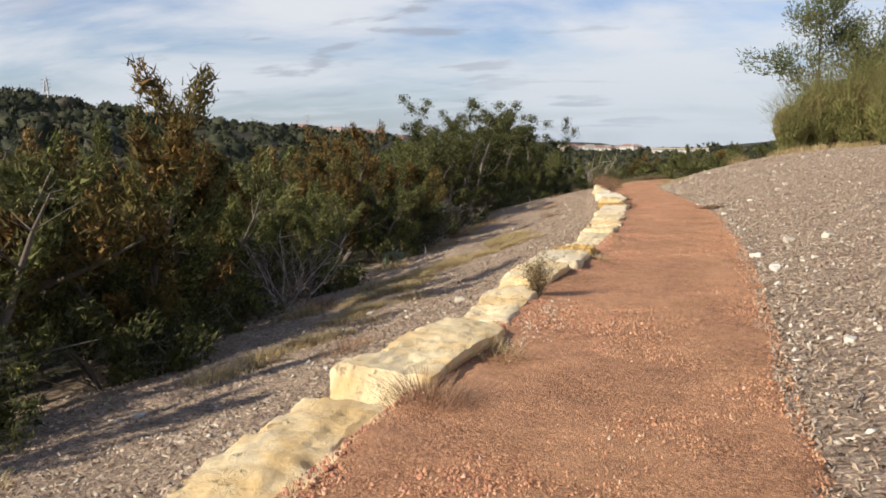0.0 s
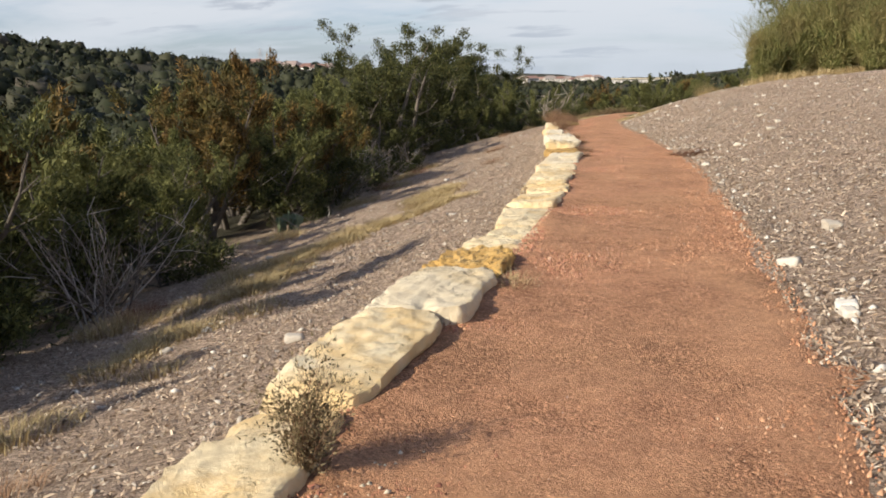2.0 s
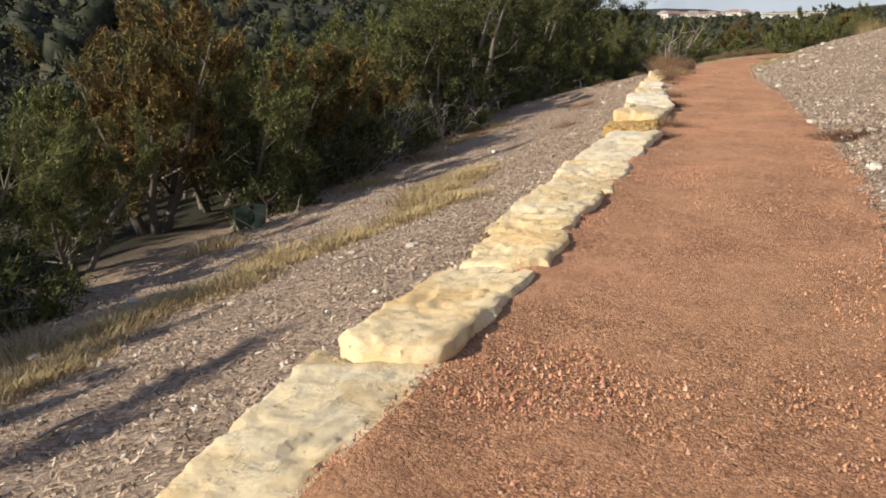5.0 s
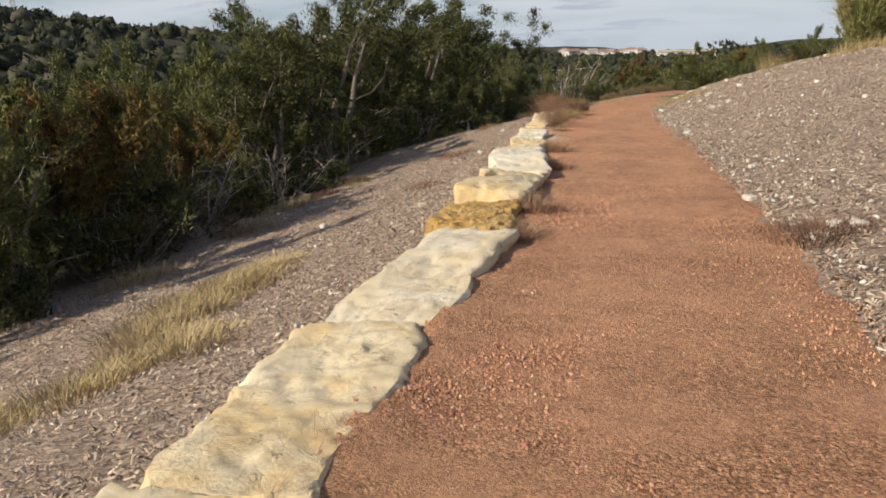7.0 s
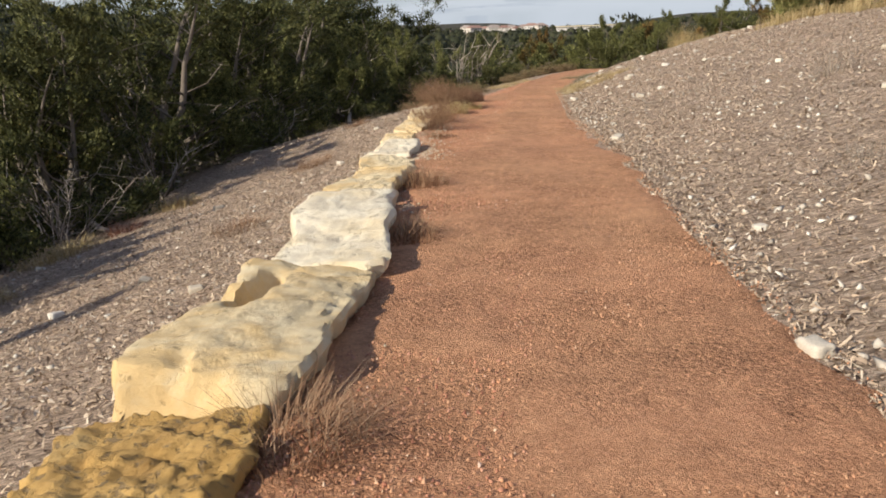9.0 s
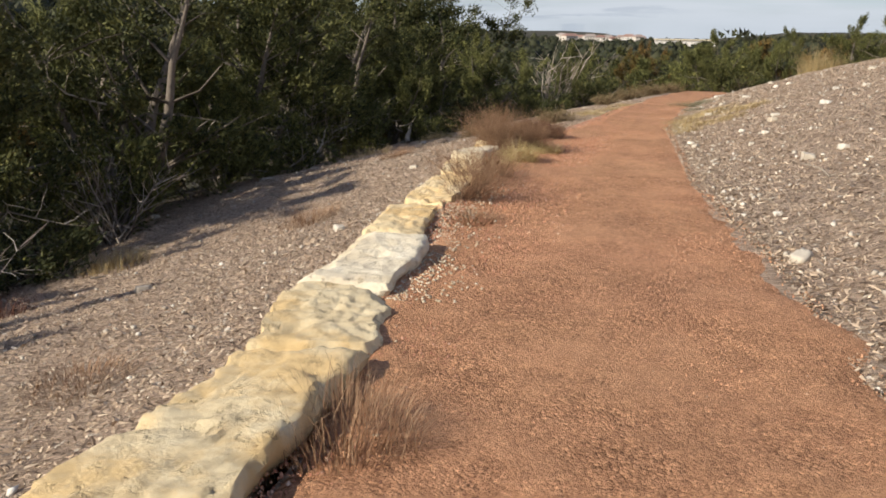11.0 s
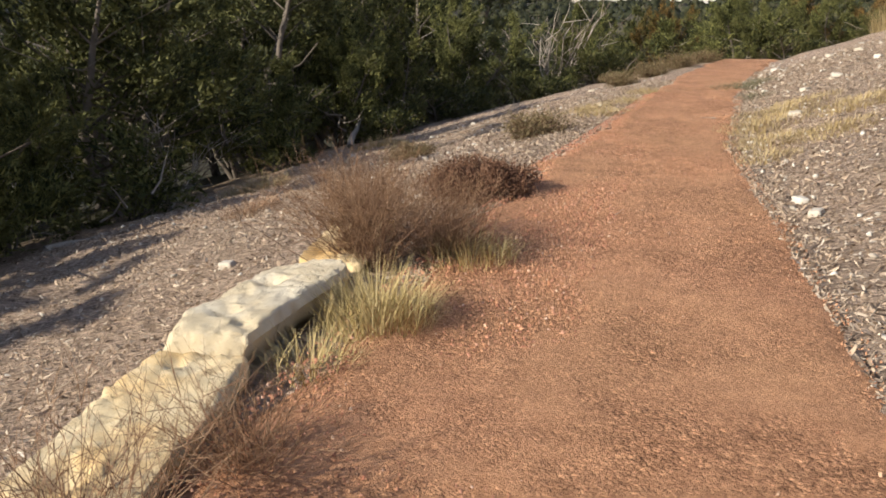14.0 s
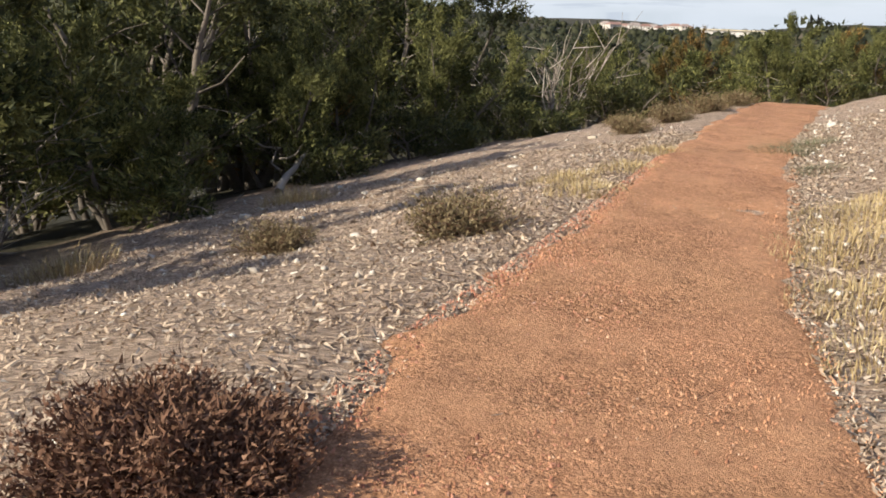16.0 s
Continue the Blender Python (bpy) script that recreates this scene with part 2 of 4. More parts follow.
M_RUBBLE = piece_material("crumbled_limestone", [(0.0, (0.44, 0.34, 0.23)), (0.6, (0.60, 0.51, 0.37)), (1.0, (0.76, 0.68, 0.54))], 0.9, 40)
M_ROCK = piece_material("limestone_rock", [(0.0, (0.52, 0.45, 0.35)), (0.6, (0.66, 0.60, 0.50)), (1.0, (0.80, 0.75, 0.66))], 0.85, 18, True)
M_LIME = stone_material("cream_limestone", [(0.25, (0.56, 0.43, 0.25)), (0.5, (0.74, 0.62, 0.40)), (0.75, (0.80, 0.71, 0.51))], (0.70, 0.50, 0.24))
M_PALE = stone_material("pale_limestone", [(0.25, (0.56, 0.48, 0.36)), (0.5, (0.72, 0.65, 0.50)), (0.75, (0.80, 0.75, 0.62))], (0.66, 0.55, 0.36))
M_OCHRE = stone_material("ochre_limestone", [(0.3, (0.36, 0.21, 0.07)), (0.5, (0.56, 0.36, 0.13)), (0.75, (0.70, 0.53, 0.26))], (0.54, 0.33, 0.10), 20.0, 0.85, 0.54)
M_STRAW = piece_material("dry_grass", [(0.0, (0.27, 0.19, 0.09)), (0.5, (0.46, 0.35, 0.17)), (1.0, (0.62, 0.50, 0.28))])
M_STRAWG = piece_material("green_straw_grass", [(0.0, (0.24, 0.19, 0.07)), (0.4, (0.50, 0.38, 0.16)), (1.0, (0.70, 0.57, 0.31))])
M_TWIG = piece_material("brown_twigs", [(0.0, (0.17, 0.09, 0.05)), (0.6, (0.34, 0.205, 0.12)), (1.0, (0.47, 0.32, 0.20))])
M_REDW = piece_material("red_brown_weed", [(0.0, (0.12, 0.045, 0.03)), (0.6, (0.26, 0.11, 0.07)), (1.0, (0.36, 0.2, 0.12))])
M_GTWIG = piece_material("grey_twigs", [(0.0, (0.17, 0.14, 0.11)), (0.6, (0.34, 0.29, 0.23)), (1.0, (0.48, 0.43, 0.36))])
M_DARKB = piece_material("dark_brown_seedheads", [(0.0, (0.08, 0.042, 0.026)), (0.6, (0.20, 0.105, 0.065)), (1.0, (0.30, 0.18, 0.115))])
M_OLIVE = piece_material("olive_brown_leaves", [(0.0, (0.11, 0.085, 0.04)), (0.6, (0.22, 0.17, 0.09)), (1.0, (0.33, 0.26, 0.15))])
M_GREYGREEN = piece_material("grey_green_leaves", [(0.0, (0.10, 0.11, 0.06)), (0.6, (0.19, 0.19, 0.11)), (1.0, (0.30, 0.27, 0.17))])
M_SCRUB = piece_material("scrub_twigs", [(0.0, (0.13, 0.10, 0.08)), (0.6, (0.40, 0.34, 0.29)), (1.0, (0.62, 0.56, 0.49))])
M_BARK = piece_material("grey_bark", [(0.0, (0.10, 0.085, 0.07)), (1.0, (0.21, 0.18, 0.15))], 0.95, 22)
M_PALEBARK = piece_material("pale_oak_bark", [(0.0, (0.13, 0.11, 0.09)), (0.7, (0.20, 0.17, 0.14)), (1.0, (0.32, 0.28, 0.24))], 0.95, 14)
M_DEAD = piece_material("bleached_deadwood", [(0.0, (0.24, 0.205, 0.17)), (1.0, (0.48, 0.43, 0.37))], 0.9, 25)
M_JUN = leaf_material("juniper_foliage", [(0.0, (0.022, 0.031, 0.010)), (0.6, (0.092, 0.100, 0.030)), (1.0, (0.27, 0.265, 0.088))], (0.15, 0.15, 0.052), 0.24)
M_JUNB = leaf_material("bronze_juniper_foliage", [(0.0, (0.03, 0.024, 0.008)), (0.6, (0.135, 0.082, 0.025)), (1.0, (0.31, 0.18, 0.05))], (0.10, 0.10, 0.03), 0.14)
M_OAK = leaf_material("live_oak_foliage", [(0.0, (0.014, 0.019, 0.007)), (0.6, (0.05, 0.06, 0.018)), (1.0, (0.18, 0.175, 0.055))], (0.085, 0.085, 0.026), 0.1)
M_BROOM = leaf_material("broom_foliage", [(0.0, (0.12, 0.14, 0.045)), (0.6, (0.24, 0.245, 0.085)), (1.0, (0.40, 0.36, 0.16))], (0.30, 0.24, 0.11), 0.3)
M_MESQ = leaf_material("sparse_tree_foliage", [(0.0, (0.05, 0.08, 0.03)), (0.6, (0.12, 0.15, 0.06)), (1.0, (0.24, 0.23, 0.11))], (0.16, 0.15, 0.06), 0.35)
M_FAR = leaf_material("distant_woodland", [(0.0, (0.014, 0.020, 0.009)), (0.6, (0.030, 0.037, 0.016)), (0.9, (0.055, 0.058, 0.026)), (1.0, (0.085, 0.072, 0.055))], (0.040, 0.040, 0.022), 0.08)
M_CACTUS = piece_material("cactus_skin", [(0.0, (0.10, 0.15, 0.08)), (1.0, (0.21, 0.25, 0.15))], 0.6)
M_WALL = piece_material("painted_house_wall", [(0.0, (0.62, 0.55, 0.47)), (1.0, (0.80, 0.77, 0.72))], 0.9, 0.5, True)
M_ROOF = piece_material("clay_tile_roof", [(0.0, (0.22, 0.12, 0.10)), (0.5, (0.34, 0.22, 0.18)), (1.0, (0.36, 0.31, 0.28))], 0.9, 0.5, True)
M_GLASS, _nt, _b = material("dark_window_glass", 0.1)
_b.inputs["Base Color"].default_value = (0.03, 0.035, 0.04, 1)
M_STEEL, _nt, _b = material("galvanised_steel", 0.5)
_b.inputs["Base Color"].default_value = (0.45, 0.46, 0.48, 1)
_b.inputs["Metallic"].default_value = 0.6


# ================= helpers for meshes =================
RNG = np.random.default_rng(7)


def fast_mesh(name, V, Fc, mat, smooth=False):
    V, Fc = np.asarray(V, np.float32), np.asarray(Fc, np.int32)
    me = bpy.data.meshes.new(name)
    n, k = Fc.shape
    me.vertices.add(len(V))
    me.vertices.foreach_set("co", V.ravel())
    me.loops.add(n * k)
    me.loops.foreach_set("vertex_index", Fc.ravel())
    me.polygons.add(n)
    me.polygons.foreach_set("loop_start", np.arange(n, dtype=np.int32) * k)
    me.update(calc_edges=True)
    if smooth:
        me.polygons.foreach_set("use_smooth", np.ones(n, bool))
    me.materials.append(mat)
    return me


def child(name, me, parent, label=""):
    ob = new(name, me)
    ob.parent = parent
    return tagged(ob, label)


def part(name, bm, mat, parent, label=""):
    me = bpy.data.meshes.new(name)
    bm.to_mesh(me)
    bm.free()
    me.materials.append(mat)
    return child(name, me, parent, label)


def vnoise(x, y, seed=0):
    """Smooth value noise, about -1 to 1."""
    x, y = np.asarray(x, float), np.asarray(y, float)
    xi, yi = np.floor(x).astype(np.int64), np.floor(y).astype(np.int64)
    fx, fy = x - xi, y - yi
    fx, fy = fx * fx * (3 - 2 * fx), fy * fy * (3 - 2 * fy)

    def h(a, b):
        n = (a * 374761393 + b * 668265263 + seed * 974711) & 0x7FFFFFFF
        n = ((n ^ (n >> 13)) * 1274126177) & 0x7FFFFFFF
        return ((n ^ (n >> 16)) & 0xFFFF) / 32767.5 - 1
    return (h(xi, yi) * (1 - fx) + h(xi + 1, yi) * fx) * (1 - fy) + (h(xi, yi + 1) * (1 - fx) + h(xi + 1, yi + 1) * fx) * fy


def smooth(v, a, b):
    t = np.clip((np.asarray(v, float) - a) / (b - a), 0, 1)
    return t * t * (3 - 2 * t)


# ================= the lie of the land =================
EDGE_Y = [-6, 0, 2.5, 4, 8, 10, 13, 17, 20, 24, 27, 29, 31, 34, 38, 40, 44, 47, 53, 59, 66]
LEFT_X = [-1.7, -1.32, -1.17, -1.06, -.85, -.62, -.43, -.41, -.39, -.53, -.85, -1.1, -1.26, -1.14, -.88, -.6, -.12, .3, 1.2, 2.4, 4.2]
RIGHT_Y = [-6, 0, 3.7, 6.7, 10.8, 17, 20, 23, 25, 30, 33, 36, 39, 41, 43, 46, 54, 59, 66]
RIGHT_X = [.1, .45, .76, 1.0, 1.32, 1.56, 1.64, 1.52, 1.36, 1.12, .8, .74, .68, .85, 1.05, 1.38, 2.7, 3.9, 5.8]
STONE_Y = [-6, 2.35, 4.1, 5.6, 9, 10, 13, 17, 20, 23.6, 27, 29, 32, 35, 37.5, 40]
STONE_X = [-2.0, -1.68, -1.6, -1.33, -1.2, -1.1, -.88, -.9, -.94, -1.13, -1.36, -1.55, -1.7, -1.84, -1.5, -1.1]


def path_left(y):
    return np.interp(y, EDGE_Y, LEFT_X)


def path_right(y):
    return np.interp(y, RIGHT_Y, RIGHT_X)


def bank_left(y):
    return np.where(np.asarray(y) < 40, np.interp(y, STONE_Y, STONE_X), path_left(y) - 0.4)


def stone_right(y):
    return np.where(np.asarray(y) < 28.9, path_left(y), np.interp(y, [28.9, 30.5, 32.3, 35], [-1.1, -1.3, -1.38, -1.56]))


def ground_z(x, y, rough=True):
    x, y = np.asarray(x, float), np.asarray(y, float)
    spine = np.interp(y, [-40, 0, 48, 56, 66, 90, 140, 220, 360, 600, 1500, 4000], [1, 0, -1.22, -1.55, -2.6, -5.5, -10, -13, -11, -8.5, -9, -14])
    u = bank_left(y) - x
    steep = np.interp(u, [0, .25, 1, 2, 3.5, 5.5, 9, 20, 45, 90, 140, 190, 300, 1000], [0, -.3, -.58, -.88, -1.22, -1.68, -2.3, -5, -9, -6, 1, 8.5, 14, 18])
    mild = np.interp(u, [0, 1, 5, 9, 20, 45, 90, 140, 190, 300, 1000], [0, -.2, -1.15, -2.1, -5, -9, -6, 1, 8.5, 14, 18])
    k = smooth(y, 33, 39)
    left = steep * (1 - k) + mild * k
    v = x - path_right(y)
    right = np.interp(v, [0, .3, 1, 2, 4, 5.5, 7, 11, 30, 120, 4000], [0, .07, .29, .6, 1.12, 1.42, 1.62, 1.95, 2.4, 3, 3])
    near = spine + np.where(u > 0, left, 0) + np.where(v > 0, right, 0)
    hill = np.interp(-x, [30, 90, 127, 145, 190, 300, 800], [-9, -6, -1, 1.5, 8.5, 14, 17])
    q = smooth(-x, 30, 110)
    far = spine * (1 - q) + hill * q + 2.0 * vnoise(x / 70, y / 70, 3)
    w = smooth(y, 66, 130)
    z = near * (1 - w) + far * w
    # the far ridge sinks from the wooded hill towards the end of the trail
    bearing, dist = np.degrees(np.arctan2(x, np.maximum(y, 1e-3))), np.hypot(x, y)
    dip = np.interp(bearing, [-60, -44, -40, -35, -30, -25, -20, -15, -10, -5, 4, 9], [0, .1, -.45, .1, .6, .75, .85, .92, .9, .62, .5, 0])
    z = z - dist * np.tan(np.radians(dip)) * smooth(dist, 80, 170) * (y > 0)
    # bed of the edging stones
    bed = smooth(x, bank_left(y) - 0.02, bank_left(y) + 0.1) * smooth(stone_right(y) - x, 0.04, 0.14) * (y < 34.6)
    z = z - 0.2 * bed
    if rough:
        away = np.clip(np.maximum(u - 0.1, v) / 0.5, 0, 1)
        z = z + away * (0.05 * vnoise(x / 0.9, y / 0.9, 1) + 0.022 * vnoise(x / 0.28, y / 0.28, 2)) + 0.008 * vnoise(x / 0.5, y / 0.5, 5)
    return z


def gz(x, y):
    return float(ground_z(x, y))


def grid_mesh(name, X, Y, Z, mat):
    ny, nx = X.shape
    idx = np.arange(nx * ny).reshape(ny, nx)
    Fc = np.stack([idx[:-1, :-1], idx[:-1, 1:], idx[1:, 1:], idx[1:, :-1]], -1).reshape(-1, 4)
    return fast_mesh(name, np.stack([X, Y, Z], -1).reshape(-1, 3), Fc, mat, True)


def spread(lo, hi, step, far, grow=1.12):
    mid = list(np.arange(lo, hi, step))
    a, s = [lo], step
    while a[-1] > -far:
        s *= grow
        a.append(a[-1] - s)
    b, s = [mid[-1]], step
    while b[-1] < far:
        s *= grow
        b.append(b[-1] + s)
    return np.array(a[:0:-1] + mid + b[1:])


def build_ground():
    gx, gy = spread(-9, 8, 0.13, 4000), spread(-1, 54, 0.17, 4000)
    X, Y = np.meshgrid(gx, gy)
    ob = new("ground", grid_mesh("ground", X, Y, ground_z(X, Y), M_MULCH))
    tagged(ob, "grey-brown mulch covered hillside sloping away beside the trail", "ground", kind="structure")
    # trail: a strip that dives under the mulch at both edges
    ys, ss = np.arange(-5, 66, 0.1), np.linspace(-0.12, 1.12, 34)
    S, Y = np.meshgrid(ss, ys)
    a, b = path_left(Y) - 0.06, path_right(Y)
    X = a + S * (b - a)
    d = np.minimum(X - a, b - X) + 0.10 * vnoise(X / 0.5, Y / 0.5, 11) + 0.05 * vnoise(X / 0.15, Y / 0.15, 12)
    Z = ground_z(X, Y, False) + np.interp(d, [-.2, 0, .12], [-.09, -.012, .022]) + 0.035 * smooth(a + 0.4 - X, 0, 0.42) * np.interp(Y, [19, 21, 28, 30], [1, .3, .3, .8]) + 0.014 * vnoise(X / 0.6, Y / 0.9, 13) + 0.007 * vnoise(X / 0.25, Y / 0.25, 15) + 0.005 * vnoise(X / 0.12, Y / 0.12, 14)
    ob = new("trail", grid_mesh("trail", X, Y, Z, M_PATH))
    tagged(ob, "reddish-orange crushed granite footpath along the hillside", "path", kind="structure")


build_ground()


# ================= loose cover =================
SHRED = np.array([[-.5, -.4, -.2], [.45, -.5, .3], [.5, .35, -.3], [-.4, .5, .5]])
SHRED_F = np.array([[0, 1, 2, 3]])
CRUMB = np.array([[-.5, -.45, -.5], [.55, -.4, -.5], [.4, .5, -.5], [-.5, .4, -.5], [-.05, .05, .7]])
CRUMB_F = np.array([[0, 1, 4], [1, 2, 4], [2, 3, 4], [3, 0, 4]])
OCT = np.array([[1, 0, 0], [-1, 0, 0], [0, 1, 0], [0, -1, 0], [0, 0, 1], [0, 0, -1]], float) * 0.5
OCT_F = np.array([[0, 2, 4], [2, 1, 4], [1, 3, 4], [3, 0, 4], [2, 0, 5], [1, 2, 5], [3, 1, 5], [0, 3, 5]])


def turns(n, tilt):
    """Random rotation matrices: any yaw, small tilt."""
    a, b, c = RNG.uniform(0, 2 * np.pi, n), RNG.normal(0, tilt, n), RNG.normal(0, tilt, n)
    o, i = np.zeros(n), np.ones(n)
    Rz = np.array([[np.cos(a), -np.sin(a), o], [np.sin(a), np.cos(a), o], [o, o, i]]).transpose(2, 0, 1)
    Rx = np.array([[i, o, o], [o, np.cos(b), -np.sin(b)], [o, np.sin(b), np.cos(b)]]).transpose(2, 0, 1)
    Ry = np.array([[np.cos(c), o, np.sin(c)], [o, i, o], [-np.sin(c), o, np.cos(c)]]).transpose(2, 0, 1)
    return Rz @ Ry @ Rx


def scatter(name, base, faces, P, size, tilt, mat, jitter=0.0):
    n = len(P)
    V = base[None] * size[:, None, :]
    if jitter:
        V = V * (1 + RNG.uniform(-jitter, jitter, V.shape))
    V = np.einsum("nij,nkj->nki", turns(n, tilt), V) + P[:, None, :]
    Fc = (faces[None] + (np.arange(n) * len(base))[:, None, None]).reshape(-1, faces.shape[1])
    return fast_mesh(name, V.reshape(-1, 3), Fc, mat)


def on_ground(x, y, up):
    return np.stack([x, y, ground_z(x, y) + up], -1)


def sizes(n, l, w, t):
    return np.stack([RNG.uniform(*l, n) * RNG.uniform(0.5, 1, n), RNG.uniform(*w, n), RNG.uniform(*t, n)], -1)


def cover():
    n = 150000
    y = RNG.uniform(0, 47, n)
    start = np.where(y > 34.5, path_left(y) - 0.02, bank_left(y) + 0.1)
    x = start - RNG.uniform(0, 1, n) ** 1.4 * 5.6
    n2 = 165000
    y2 = RNG.uniform(0, 50, n2)
    x2 = path_right(y2) - 0.08 + RNG.uniform(0, 1, n2) ** 1.6 * 7
    x, y = np.concatenate([x, x2]), np.concatenate([y, y2])
    s = sizes(len(x), (.02, .095), (.005, .019), (.006, .016))
    s[:, 1] *= RNG.uniform(0.4, 1, len(x)) ** 1.5
    ob = new("wood_mulch", scatter("wood_mulch", SHRED, SHRED_F, on_ground(x, y, 0.008), s, 0.42, M_CHIP, 0.4))
    tagged(ob, "pale weathered shredded wood mulch lying on the banks", "mulch", kind="stuff")
    lift = [1, .3, .3, .8]
    for name, mat, label, n, lo, hi, big in (("granite_gravel", M_GRIT, "loose orange-tan granite grit lying on the trail", 80000, -0.02, 1.0, (.005, .0115)),
                                             ("red_gravel", M_REDGRIT, "coarser pinkish-red granite grit along the stone edging", 38000, -0.08, 0.42, (.006, .0145))):
        y = 2 + RNG.uniform(0, 1, n) ** 1.15 * 42
        f = lo + (hi - lo) * RNG.uniform(0, 1, n) ** (1.0 if mat is M_GRIT else 1.5)
        x = path_left(y) + f * (path_right(y) - path_left(y))
        keep = vnoise(x / 0.5, y / 0.8, 21) + RNG.uniform(-1.0, 1.0, n) + 1.0 * np.abs(f * 2 - 1.15) > 0.1
        x, y = x[keep], y[keep]
        s = sizes(len(x), big, big, (.006, .012)) * ((1 + 1.1 * RNG.random(len(x)) ** 5) * np.interp(y, [8, 14, 24], [1.15, 1.1, 0.8]))[:, None]
        P = np.stack([x, y, ground_z(x, y, False) + 0.022 + 0.03 * smooth(path_left(y) + 0.34 - x, 0, 0.42) * np.interp(y, [19, 21, 28, 30], lift)], -1)
        ob = new(name, scatter(name, CRUMB, CRUMB_F, P, s * 0.92, 0.3, mat, 0.35))
        tagged(ob, label, "gravel", kind="stuff")
    n = 1640
    y = np.concatenate([RNG.uniform(28.4, 32.4, 1200), RNG.uniform(5.2, 7.4, 400), RNG.uniform(16, 28, 40)])
    x = stone_right(y) + np.abs(RNG.normal(0, 0.17, n)) - 0.01
    s = sizes(n, (.02, .075), (.02, .045), (.015, .035))
    ob = new("stone_rubble", scatter("stone_rubble", OCT, OCT_F, np.stack([x, y, ground_z(x, y, False) + 0.03], -1), s * 0.6, 0.4, M_RUBBLE, 0.3))
    tagged(ob, "crumbled whitish limestone rubble beside the edging stones", "rubble", kind="stuff")
    n = 2600
    y = RNG.uniform(0, 52, n)
    x = np.where(RNG.random(n) < 0.68, path_right(y) + 0.05 + RNG.uniform(0, 1, n) ** 1.6 * 8, bank_left(y) - 0.1 - RNG.uniform(0, 1, n) * 6)
    s = sizes(n, (.03, .11), (.03, .075), (.02, .05))
    ob = new("pebbles", scatter("pebbles", OCT, OCT_F, on_ground(x, y, 0.012), s, 0.4, M_PEBBLE, 0.3))
    tagged(ob, "small whitish limestone pebbles lying in the mulch", "pebbles", kind="stuff")


cover()


# ================= limestone edging =================
def box_skin(nx, ny, nz):
    """A closed box surface of evenly cut faces, corners at -1 and 1."""
    bm = bmesh.new()
    seen = {}

    def v(i, j, k):
        key = (i, j, k)
        if key not in seen:
            seen[key] = bm.verts.new((2 * i / nx - 1, 2 * j / ny - 1, 2 * k / nz - 1))
        return seen[key]
    for i in range(nx):
        for j in range(ny):
            bm.faces.new((v(i, j, nz), v(i + 1, j, nz), v(i + 1, j + 1, nz), v(i, j + 1, nz)))
            bm.faces.new((v(i, j + 1, 0), v(i + 1, j + 1, 0), v(i + 1, j, 0), v(i, j, 0)))
    for i in range(nx):
        for k in range(nz):
            bm.faces.new((v(i, 0, k), v(i + 1, 0, k), v(i + 1, 0, k + 1), v(i, 0, k + 1)))
            bm.faces.new((v(i, ny, k + 1), v(i + 1, ny, k + 1), v(i + 1, ny, k), v(i, ny, k)))
    for j in range(ny):
        for k in range(nz):
            bm.faces.new((v(0, j, k + 1), v(0, j + 1, k + 1), v(0, j + 1, k), v(0, j, k)))
            bm.faces.new((v(nx, j, k), v(nx, j + 1, k), v(nx, j + 1, k + 1), v(nx, j, k + 1)))
    return bm


